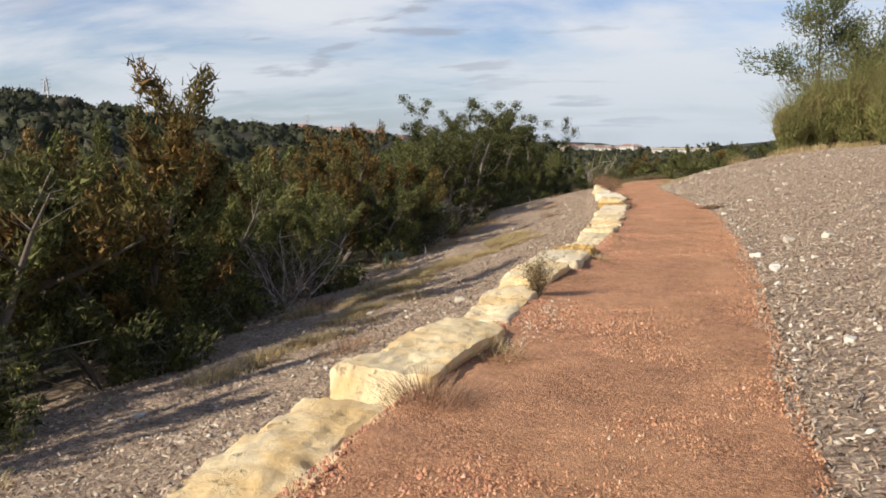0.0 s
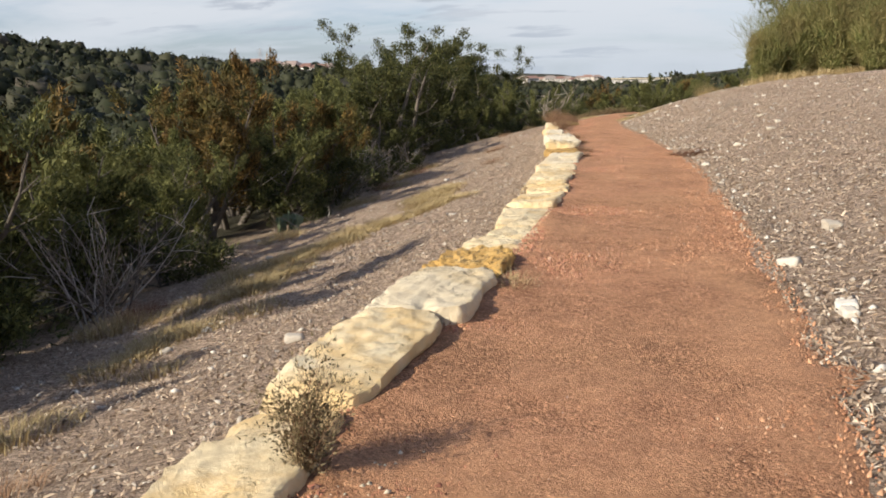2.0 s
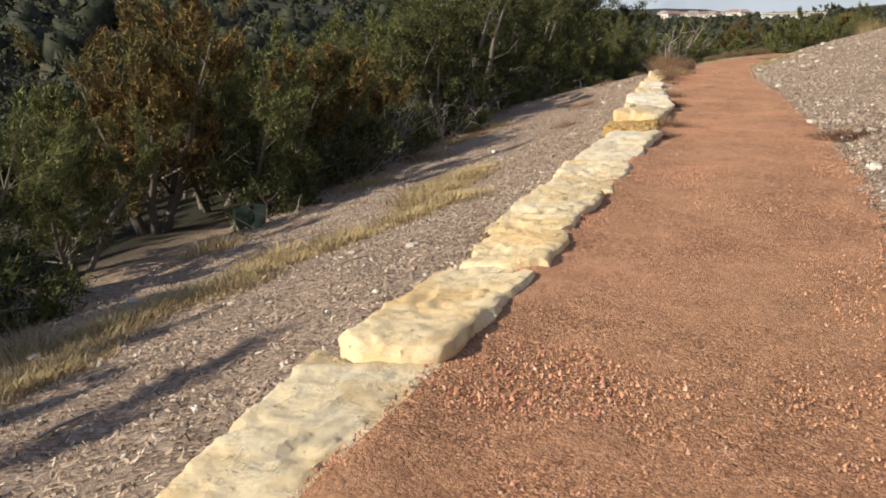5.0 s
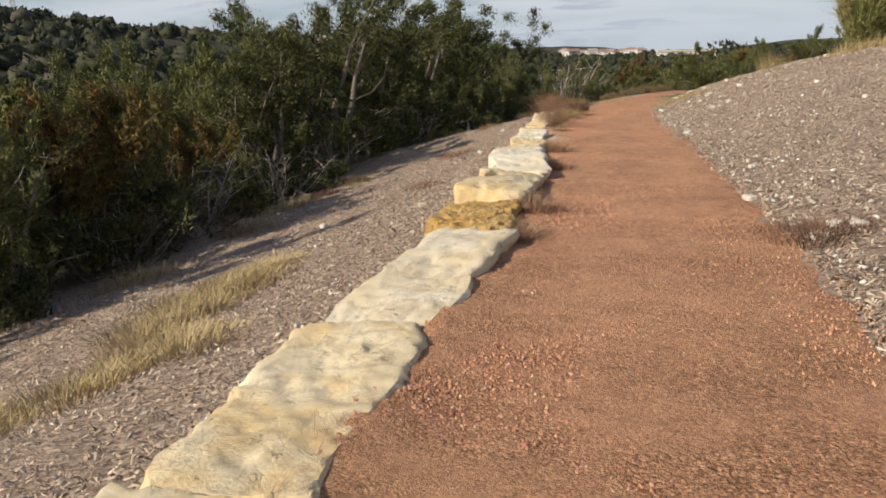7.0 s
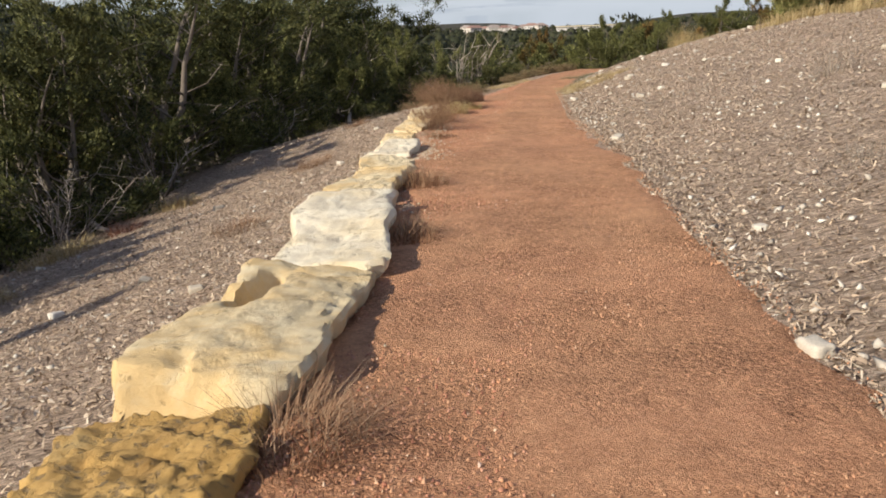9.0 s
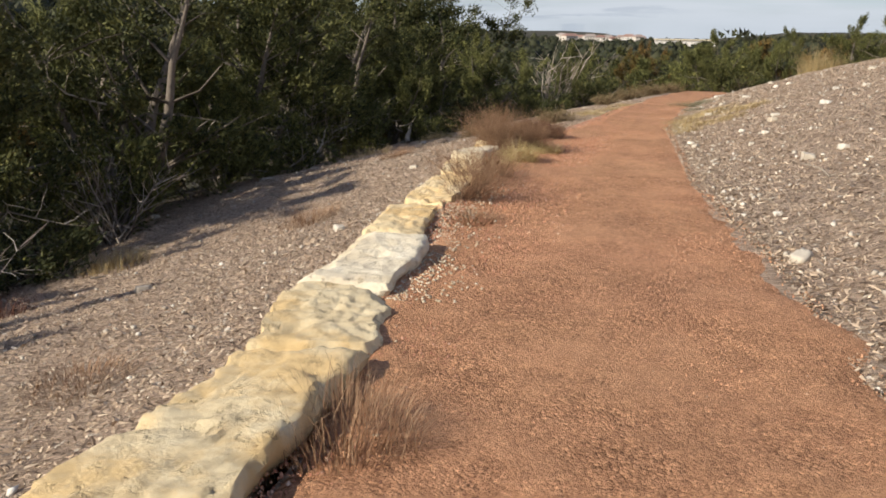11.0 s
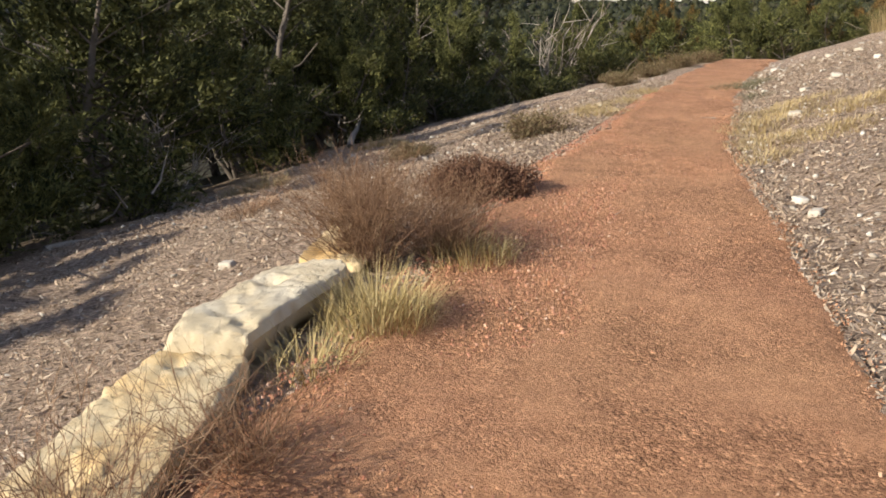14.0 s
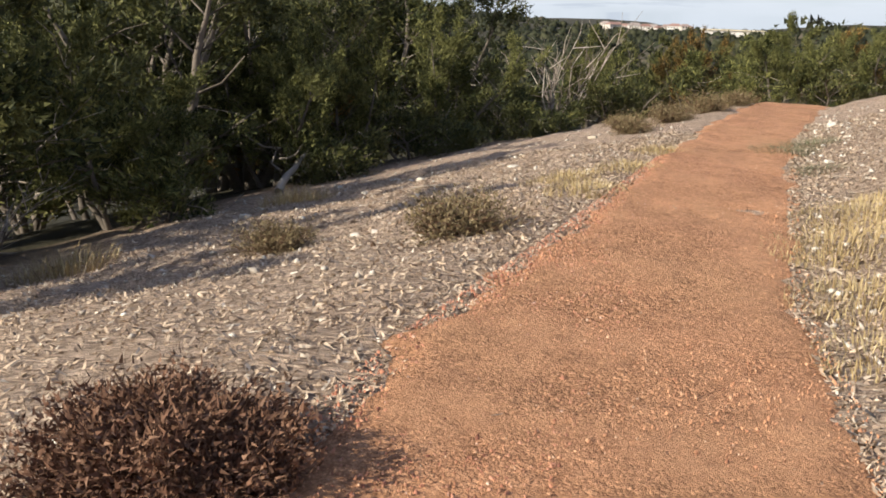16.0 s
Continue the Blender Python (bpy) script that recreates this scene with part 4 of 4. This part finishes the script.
def blades(rng, spots, n, height, mat, name, bend=0.35, width=0.004, fan=0.3, segs=2):
    """Bent grass blades; spots: rows of x, y, radius."""
    spots = np.asarray(spots, float)
    which = rng.choice(len(spots), n, p=spots[:, 2] ** 2 / np.sum(spots[:, 2] ** 2))
    a, r = rng.uniform(0, 6.283, n), np.sqrt(rng.random(n))
    x, y = spots[which, 0] + np.cos(a) * r * spots[which, 2], spots[which, 1] + np.sin(a) * r * spots[which, 2]
    h = height * rng.uniform(0.45, 1.1, n) * (1.1 - 0.5 * r)
    z = ground_z(x, y) - 0.01
    az = np.where(rng.random(n) < 0.6, a, rng.uniform(0, 6.283, n))
    lean = rng.normal(fan, 0.25, n)
    dx, dy = np.cos(az) * lean * h, np.sin(az) * lean * h
    sx, sy = -np.sin(az) * width * rng.uniform(.6, 1.3, n), np.cos(az) * width * rng.uniform(.6, 1.3, n)
    rows = []
    for i in range(segs + 1):
        t = i / segs
        w = 1 - 0.85 * t
        px, py, pz = x + dx * (t * (1 - bend) + t * t * bend), y + dy * (t * (1 - bend) + t * t * bend), z + h * (t - 0.25 * bend * t * t)
        rows += [np.stack([px - sx * w, py - sy * w, pz], -1), np.stack([px + sx * w, py + sy * w, pz], -1)]
    V = np.stack(rows, 1)
    m = 2 * (segs + 1)
    f = np.array([[2 * i, 2 * i + 1, 2 * i + 3, 2 * i + 2] for i in range(segs)])
    Fc = (f[None] + (np.arange(n) * m)[:, None, None]).reshape(-1, 4)
    return fast_mesh(name, V.reshape(-1, 3), Fc, mat)


def twig_shrub(name, label, category, seed, height, radius, stems, mat, leaf=None, leaf_n=0, r0=0.006, flat=1.0, group=""):
    """A wiry shrub at the origin: branching thin stems, with seed heads or leaves where it has them."""
    rnd, rng = random.Random(seed), np.random.default_rng(seed)
    root = new(name)
    V, Fc, TV, TF, ends = [], [], [], [], []
    for s in range(stems):
        a, t = rnd.uniform(0, 6.28), rnd.random() ** 0.6
        d = Vector((math.cos(a) * t * radius / height * 1.1, math.sin(a) * t * radius / height * 1.1, flat))
        l = height * rnd.uniform(0.7, 1.1) * (1 + 0.3 * t)
        pts = wander(rnd, (rnd.gauss(0, radius * .16), rnd.gauss(0, radius * .16), -0.03), d, l, 4, 0.12)
        tube(V, Fc, pts, [r0, r0 * .8, r0 * .6, r0 * .45, r0 * .2], 3)
        for k in (1, 2, 3, 4):
            for _ in range(2):
                sp = wander(rnd, pts[k], (pts[k] - pts[k - 1]).normalized() + Vector((rnd.gauss(0, .6), rnd.gauss(0, .6), rnd.gauss(0, .4))), l * 0.32, 2, 0.2)
                tube(TV, TF, sp, [r0 * .5, r0 * .35, r0 * .15], 3)
                ends.append((sp[2], (sp[2] - sp[1]).normalized()))
                ends.append((sp[1], (sp[2] - sp[1]).normalized()))
    child("branchwork", fast_mesh("branchwork", np.array([tuple(v) for v in V]), np.array(Fc), mat), root)
    child("twigwork", fast_mesh("twigwork", np.array([tuple(v) for v in TV]), np.array(TF), mat), root)
    if leaf:
        LV, LF = sprays(rng, [tuple(p) for p, _ in ends], [tuple(d) for _, d in ends], leaf_n, 0.03, 0.035, 0.007, 0.2)
        child("foliage", fast_mesh("foliage", LV, LF, leaf), root)
    return tagged(root, label, category, group)


def put(ob, x, y, s=1.0, turn=0.0, up=0.0):
    ob.matrix_basis = pose(x, y, gz(x, y) + up, 0, 0, turn) @ Matrix.Diagonal((s, s, s, 1))
    return ob


def grasses():
    rng = np.random.default_rng(17)
    band = []
    for y in np.arange(4.5, 23.5, 0.3):
        x = float(np.interp(y, [4.5, 9, 16, 18, 20, 23.5], [-4.6, -3.9, -4.3, -4.0, -3.4, -3.5]))
        if y > 13.5 or vnoise(y * 0.8, 0.5, 31) > 0.1:
            band.append((x + rng.normal(0, .25), y, rng.uniform(.35, .6) * (0.75 if y < 13.5 else 1)))
    ob = new("dry_grass_strip", blades(rng, band, 30000, 0.17, M_STRAW, "dry_grass_strip", 0.6, 0.0042, 0.7))
    tagged(ob, "golden dry grass growing in a strip on the slope", "grass", kind="stuff")
    edge = [(x, y, r) for x, y, r in ((-5.6, 13.5, .5), (-5.2, 16, .4), (-5.8, 24.5, .6), (-5.6, 27.5, .5), (-5.9, 29.8, .6), (-5.8, 33, .5), (-5.2, 41, .5), (-4.6, 44.5, .5), (-6.0, 20, .5))]
    ob = new("grass_under_trees", blades(rng, edge, 5000, 0.3, M_STRAW, "grass_under_trees", 0.6, 0.004, 0.5))
    tagged(ob, "sparse pale dry grass at the foot of the trees", "grass", kind="stuff")
    side = [(0.95, 39.2, .42), (0.98, 40.3, .5), (1.35, 41.2, .6), (0.85, 38.4, .3), (1.9, 40.2, .5), (1.5, 39.0, .4), (-.72, 41.8, .38), (-.45, 43.2, .4), (-1.0, 42.6, .4), (-.2, 44.6, .35)]
    ob = new("trailside_grass", blades(rng, side, 6500, 0.13, M_STRAW, "trailside_grass", 0.5, 0.004, 0.45))
    tagged(ob, "straw-coloured dry grass growing into the trail edge", "grass", kind="stuff")

    def tuft(x, y, r, h, n, mat, label):
        o = new("grass_tuft", blades(rng, [(x, y, r)], n, h, mat, "grass_tuft", 0.6, 0.0022, 0.9 if h < 0.26 else 0.55))
        tagged(o, label, "grass")
    tuft(-1.16, 34.0, .24, .31, 1300, M_STRAWG, "yellow-green bunch grass beside the last stones")
    tuft(-1.26, 33.5, .18, .2, 300, M_STRAWG, "yellow-green bunch grass beside the last stones")
    tuft(-0.98, 35.0, .24, .26, 700, M_STRAWG, "yellow-green bunch grass under a brown shrub")
    tuft(-0.78, 15.7, 0.16, 0.17, 608, M_TWIG, "small brown dry weed at the stone edging")
    tuft(-0.5, 17.05, 0.20, 0.15, 702, M_TWIG, "small grey dry weed at the stone edging")
    tuft(-0.5, 9.95, .16, .17, 260, M_STRAW, "small straw weed at the stone edging")
    tuft(-0.85, 4.9, .2, .2, 320, M_STRAW, "small straw weed at the stone edging")
    tuft(-1.0, 3.9, 0.20, 0.22, 748, M_TWIG, "small grey dry weed at the stone edging")
    tuft(-0.42, 22.1, 0.28, 0.21, 982, M_TWIG, "grey-brown weed creeping from the stone edging")
    tuft(-0.42, 20.95, 0.26, 0.19, 1100, M_TWIG, "grey-brown weed creeping from the stone edging")
    tuft(-0.5, 24.9, 0.25, 0.21, 748, M_TWIG, "brown weed creeping from the stone edging")
    tuft(-0.72, 26.9, 0.28, 0.26, 889, M_TWIG, "brown weed creeping from the stone edging")
    tuft(-0.42, 17.4, .25, .14, 350, M_TWIG, "brown weed creeping from the stone edging")
    tuft(-1.02, 30.6, 0.22, 0.16, 560, M_TWIG, "grey-brown weed creeping from the stone edging")
    tuft(1.65, 21.25, .4, .15, 1500, M_DARKB, "flat dark brown weed at the mulch edge")
    tuft(1.15, 45.4, .4, .16, 700, M_GREYGREEN, "flat grey-green weed at the mulch edge")
    tuft(1.5, 46.0, .35, .16, 600, M_GREYGREEN, "flat grey-green weed at the mulch edge")
    tuft(1.3, 43.8, .3, .12, 400, M_GREYGREEN, "flat grey-green weed at the mulch edge")
    tuft(-3.6, 33.8, .4, .25, 600, M_TWIG, "brown dry weed on the mulch slope")
    tuft(-3.0, 28.6, .35, .2, 450, M_TWIG, "brown dry weed on the mulch slope")
    tuft(-3.7, 37.9, .3, .25, 400, M_TWIG, "brown dry weed on the mulch slope")
    tuft(-2.9, 8.1, .3, .2, 400, M_TWIG, "brown dry weed on the mulch slope")
    tuft(2.6, 26.0, .3, .12, 300, M_GTWIG, "thin dry weed on the mulch bank")
    tuft(-5.9, 27.6, .4, .35, 500, M_REDW, "reddish-brown dry weed at the wood's edge")
    tuft(-5.7, 31.0, .35, .3, 400, M_REDW, "reddish-brown dry weed at the wood's edge")
    tuft(-5.6, 14.2, .4, .3, 400, M_REDW, "reddish-brown dry weed at the wood's edge")
    tuft(3.6, 30.0, .3, .45, 120, M_GTWIG, "thin dry weed on the mulch bank")
    tuft(5.6, 55.0, .5, 1.3, 700, M_STRAW, "tall tawny dry grass clump on the bank")
    tuft(6.6, 57.0, .4, .9, 400, M_STRAW, "tall tawny dry grass clump on the bank")


grasses()


def shrubs():
    brown = "wiry reddish-brown dry shrub growing over the stones"
    a = put(twig_shrub("dry_shrub", brown, "shrub", 41, .56, .52, 210, M_TWIG, r0=0.003, group="dry shrubs by the trail"), -1.5, 34.85, 0.85)
    for x, y, s, t in ((-1.7, 35.4, .72, 130), (-1.15, 35.1, .66, 220)):
        m = pose(x, y, gz(x, y), 0, 0, t)
        copy_thing(a, m).matrix_basis = m @ Matrix.Diagonal((s, s, s, 1))
    g = put(twig_shrub("dry_shrub", "wiry grey-brown dry shrub leaning over the stones", "shrub", 42, .42, .45, 85, M_TWIG, r0=0.003, group="dry shrubs by the trail"), -1.18, 31.4)
    for x, y, s, t in ((-1.28, 32.2, .9, 70), (-1.15, 32.8, .7, 190)):
        m = pose(x, y, gz(x, y), 0, 0, t)
        copy_thing(g, m).matrix_basis = m @ Matrix.Diagonal((s, s, s, 1))
    put(twig_shrub("seedhead_shrub", "low dense dark brown shrub with dry seed heads beside the trail", "shrub", 43, .27, .55, 170, M_DARKB, M_DARKB, 14, 0.004, 0.7), -1.28, 36.7, 0.86)
    b = put(twig_shrub("low_shrub", "low grey-brown mounded shrub beside the trail", "shrub", 44, .28, .42, 110, M_DARKB, M_OLIVE, 3, 0.004, 0.7, group="low shrubs by the trail"), -1.35, 40.2)
    for x, y, s, t in ((-.75, 48.3, 1.0, 60), (-.2, 50.0, 1.1, 120), (.45, 52.2, 1.2, 200), (1.1, 54.6, 1.1, 20), (-2.9, 40.6, .8, 300), (-.95, 49.4, .8, 90)):
        m = pose(x, y, gz(x, y), 0, 0, t)
        copy_thing(b, m).matrix_basis = m @ Matrix.Diagonal((s, s, s, 1))
    put(twig_shrub("green_weed", "upright grey-green weed growing at the stone edging", "weed", 45, .52, .07, 34, M_TWIG, M_OLIVE, 6, 0.0035, 3.2), -0.86, 7.15, 0.56)
    # leafless bushes along the wood's edge
    d = put(twig_shrub("leafless_bush", "grey leafless bush with bleached branches below the trees", "bush", 46, 1.35, 1.2, 17, M_SCRUB, None, 0, 0.017, 0.7, group="leafless bushes"), -6.3, 14.4)
    for x, y, s, t in ((-6.9, 15.4, .8, 80), (-7.0, 28.4, .9, 200), (-6.7, 25.8, .65, 300), (-7.0, 34.8, .9, 60), (-3.4, 57.0, 1.7, 140), (-6.8, 41.5, .8, 75), (-6.7, 31.2, .7, 330)):
        m = pose(x, y, gz(x, y), 0, 0, t)
        copy_thing(d, m).matrix_basis = m @ Matrix.Diagonal((s, s, s, 1))
    # broom-like bushes on top of the bank
    e = put(twig_shrub("broom_bush", "tall feathery olive-green broom bush on the bank", "bush", 47, 2.2, 1.1, 80, M_BROOM, None, 0, 0.012, 1.5, group="broom bushes"), 6.9, 44.0)
    rng = np.random.default_rng(9)
    n = 7000
    cz = rng.random(n)
    ang, rad = rng.uniform(0, 6.28, n), np.sqrt(rng.random(n)) * (0.35 + 0.75 * cz) * (1.15 - 0.55 * cz ** 3)
    P = np.stack([rad * np.cos(ang), rad * np.sin(ang), 0.15 + cz * 2.1 * (1 - 0.22 * rad)], -1)
    D = np.stack([0.4 * np.cos(ang) * rad, 0.4 * np.sin(ang) * rad, np.ones(n)], -1)
    V, Fc = sprays(rng, P, D * 2.2, 1, 0.03, 0.36, 0.014, 0.3)
    child("foliage", fast_mesh("foliage", V, Fc, M_BROOM), e)
    for x, y, s, t in ((8.2, 44.6, 1.25, 40), (9.7, 44.2, 1.5, 90), (8.9, 46.5, 1.5, 200), (11.2, 45.5, 1.6, 250), (7.7, 47.0, 1.1, 310), (12.9, 44.8, 1.7, 15), (10.9, 42.6, 1.2, 70), (14.5, 46, 1.7, 170)):
        m = pose(x, y, gz(x, y), 0, 0, t)
        copy_thing(e, m).matrix_basis = m @ Matrix.Diagonal((s, s, s, 1))
    rng = np.random.default_rng(23)
    foot = [(x, 43.0 + rng.normal(0, .5), .5) for x in np.arange(6.2, 15, .5)]
    ob = new("bank_grass", blades(rng, foot, 6000, 0.45, M_STRAW, "bank_grass", 0.5, 0.007, 0.4))
    tagged(ob, "tawny dry grass at the foot of the broom bushes", "grass", kind="stuff")
    t = tree("thin_leaved_tree", "thin-leaved tree with open crown behind the broom bushes", 51, 7.8, 4.4, M_MESQ, 3, 170, 90, 0.4, 0.34, 0.34, (0.24, 0.04), 0.0, 0)
    t.matrix_basis = pose(10.9, 51.0, gz(10.9, 51.0) - 0.1, 0, 0, 40) @ Matrix.Scale(1.16, 4)


shrubs()


def cactus():
    root = new("prickly_pear")
    rnd = random.Random(4)
    me_pad = bpy.data.meshes.new("pad")
    bm = bmesh.new()
    bmesh.ops.create_uvsphere(bm, u_segments=10, v_segments=7, radius=1)
    for v in bm.verts:
        v.co = Vector((v.co.x * (0.8 + 0.2 * v.co.z), v.co.y * 0.16, v.co.z))
    bm.to_mesh(me_pad)
    bm.free()
    me_pad.materials.append(M_CACTUS)
    me_pad.polygons.foreach_set("use_smooth", np.ones(len(me_pad.polygons), bool))

    def pad(p, r, tilt, turn):
        o = new("pad", me_pad)
        o.parent = root
        o.matrix_basis = Matrix.Translation(p) @ pose(0, 0, 0, 0, tilt, turn) @ Matrix.Translation((0, 0, r * .9)) @ Matrix.Diagonal((r, r, r, 1))
    for i in range(7):
        a = rnd.uniform(0, 360)
        p = Vector((rnd.gauss(0, .28), rnd.gauss(0, .2), -0.03))
        tilt = rnd.uniform(-35, 35)
        r = rnd.uniform(.13, .17)
        pad(p, r, tilt, a)
        tip = p + pose(0, 0, 0, 0, tilt, a).to_3x3() @ Vector((0, 0, r * 1.75))
        for _ in range(2):
            pad(tip, r * rnd.uniform(.7, .95), tilt + rnd.uniform(-40, 40), a + rnd.uniform(-40, 40))
    tagged(put(root, -6.5, 21.6, 0.85), "grey-green prickly pear cactus at the wood's edge", "cactus")


cactus()


def deadwood():
    rnd = random.Random(8)
    for x, y, az, l, r in ((-5.9, 46.6, 115, 2.4, .07), (-6.3, 38.2, 60, 1.6, .04), (-6.6, 20.9, 20, 1.5, .03), (-6.2, 31.6, 150, 1.9, .05), (-6.4, 40.8, 100, 1.3, .035)):
        V, Fc = [], []
        a = math.radians(az)
        tube(V, Fc, wander(rnd, (0, 0, .03), (math.cos(a), math.sin(a), 0.05), l, 6, 0.09), [r, r * .95, r * .85, r * .75, r * .6, r * .45, r * .2], 6)
        for k in range(3):
            tube(V, Fc, wander(rnd, (math.cos(a) * l * .2 * (k + 2), math.sin(a) * l * .2 * (k + 2), .1 * (k + 2)), (rnd.gauss(0, 1), rnd.gauss(0, 1), .6), l * .35, 3, 0.2), [r * .4, r * .3, r * .2, r * .08], 4)
        ob = new("fallen_branch", fast_mesh("fallen_branch", np.array([tuple(v) for v in V]), np.array(Fc), M_DEAD, True))
        put(ob, x, y)
        tagged(ob, "bleached fallen branch lying at the wood's edge", "branch", "fallen branches")
    protos = []
    for i in range(4):
        V, Fc = [], []
        tube(V, Fc, wander(rnd, (0, 0, .008), (1, 0, 0), .3, 4, 0.14), [.006, .0065, .006, .005, .002], 5)
        protos.append(fast_mesh("stick", np.array([tuple(v) for v in V]), np.array(Fc), M_GTWIG, True))
    for i in range(46):
        y = rnd.uniform(3, 44)
        if i % 4 == 0:
            x = rnd.uniform(float(path_left(y)) + .1, float(path_right(y)) - .1)
        else:
            x = float(path_right(y)) + rnd.uniform(0, 3) if i % 2 else float(bank_left(y)) - rnd.uniform(.5, 4)
        ob = new("stick", protos[i % 4])
        s = rnd.uniform(.35, .6) if i % 4 == 0 else rnd.uniform(.8, 1.7)
        ob.matrix_basis = pose(x, y, gz(x, y) + 0.012, 0, rnd.uniform(-6, 6), rnd.uniform(0, 360)) @ Matrix.Diagonal((s, s, s, 1))
        tagged(ob, "thin grey dead stick lying on the ground", "stick", "sticks on the ground")


deadwood()


# ================= far houses =================
def house(w, d, h, seed):
    rnd = random.Random(seed)
    root = new("house")
    bm = bmesh.new()
    bmesh.ops.create_cube(bm, size=1)
    for v in bm.verts:
        v.co = Vector((v.co.x * w, v.co.y * d, (v.co.z + .5) * h - .3))
    part("wall", bm, M_WALL, root)
    bm = bmesh.new()
    e = .5
    a = [bm.verts.new(p) for p in ((-w / 2 - e, -d / 2 - e, h - .3), (w / 2 + e, -d / 2 - e, h - .3), (w / 2 + e, d / 2 + e, h - .3), (-w / 2 - e, d / 2 + e, h - .3), (-w * .28, 0, h + d * .26), (w * .28, 0, h + d * .26))]
    for f in ((0, 1, 5, 4), (1, 2, 5), (2, 3, 4, 5), (3, 0, 4), (3, 2, 1, 0)):
        bm.faces.new([a[i] for i in f])
    part("roof", bm, M_ROOF, root)
    n = max(2, int(w / 3))
    for lvl in range(2 if h > 4.5 else 1):
        for i in range(n):
            bm = bmesh.new()
            bmesh.ops.create_cube(bm, size=1)
            x = (i + .5) / n * w - w / 2
            for v in bm.verts:
                v.co = Vector((x + v.co.x * 1.1, -d / 2 + v.co.y * .12, 1.3 + lvl * 2.8 + v.co.z * 1.3))
            part("window", bm, M_GLASS, root)
    return tagged(root, "distant pale house with clay-coloured hipped roof", "house", "houses on the far ridge")


def houses():
    rnd = random.Random(12)
    protos = [house(12, 9, 5.6, 1), house(15, 10, 6.0, 2), house(10, 9, 5.2, 3)]
    spots = []
    for i in range(13):                               # ridge straight ahead
        b = math.radians(-5.2 + i * 0.42 + rnd.uniform(-.16, .16))
        spots.append((b, rnd.uniform(980, 1120)))
    for i in range(9):                                # ridge above the wooded valley
        b = math.radians(-22.5 + i * 0.8 + rnd.uniform(-.2, .2))
        spots.append((b, rnd.uniform(600, 680)))
    for i, (b, dist) in enumerate(spots):
        x, y = dist * math.sin(b), dist * math.cos(b)
        m = pose(x, y, gz(x, y) + (rnd.uniform(0.5, 2.0) if dist > 900 else -3.2), 0, 0, rnd.uniform(-40, 40))
        if i < 3:
            protos[i].matrix_basis = m
        else:
            copy_thing(protos[i % 3], m)
    # long low pale building to the side of the houses
    root = new("long_building")
    for name, mat, box in (("wall", M_WALL, (46, 16, 0, 4.6)), ("roof", M_PALE, (48, 18, 4.6, 5.3))):
        bm = bmesh.new()
        bmesh.ops.create_cube(bm, size=1)
        for v in bm.verts:
            v.co = Vector((v.co.x * box[0], v.co.y * box[1], box[2] if v.co.z < 0 else box[3]))
        part(name, bm, mat, root)
    b = math.radians(2.3)
    root.matrix_basis = pose(760 * math.sin(b), 760 * math.cos(b), gz(760 * math.sin(b), 760 * math.cos(b)) + 0.5, 0, 0, 5)
    tagged(root, "long low pale building on the horizon", "building")


houses()


def pylon(bearing, dist, top):
    """A lattice tower with three cross arms, its foot hidden in the far woods."""
    b = math.radians(bearing)
    x, y = dist * math.sin(b), dist * math.cos(b)
    foot = gz(x, y)
    h = top - foot
    root = new("transmission_tower")
    w = 0.12 * h

    def beam(name, a, c, r):
        V, Fc = [], []
        tube(V, Fc, [a, c], [r, r], 4)
        child(name, fast_mesh(name, np.array([tuple(v) for v in V]), np.array(Fc), M_STEEL), root)
    for sx, sy in ((1, 1), (1, -1), (-1, 1), (-1, -1)):
        beam("leg", (sx * w, sy * w, 0), (sx * w * 0.15, sy * w * 0.15, h), 0.22)
    for k in range(6):
        z0, z1 = h * k / 6, h * (k + 1) / 6
        w0, w1 = w * (1 - 0.85 * k / 6), w * (1 - 0.85 * (k + 1) / 6)
        for s in (1, -1):
            beam("brace", (s * w0, -w0, z0), (-s * w1, -w1, z1), 0.12)
            beam("brace", (s * w0, w0, z0), (-s * w1, w1, z1), 0.12)
    for z in (0.66, 0.79, 0.92):
        beam("cross_arm", (-h * 0.17, 0, h * z), (h * 0.17, 0, h * z), 0.18)
    root.matrix_basis = pose(x, y, foot - 0.2, 0, 0, 20)
    tagged(root, "distant grey steel lattice transmission tower on the wooded hill", "pylon", "transmission towers")


pylon(-37.9, 430, 27.5)
pylon(-22.2, 640, 17.5)
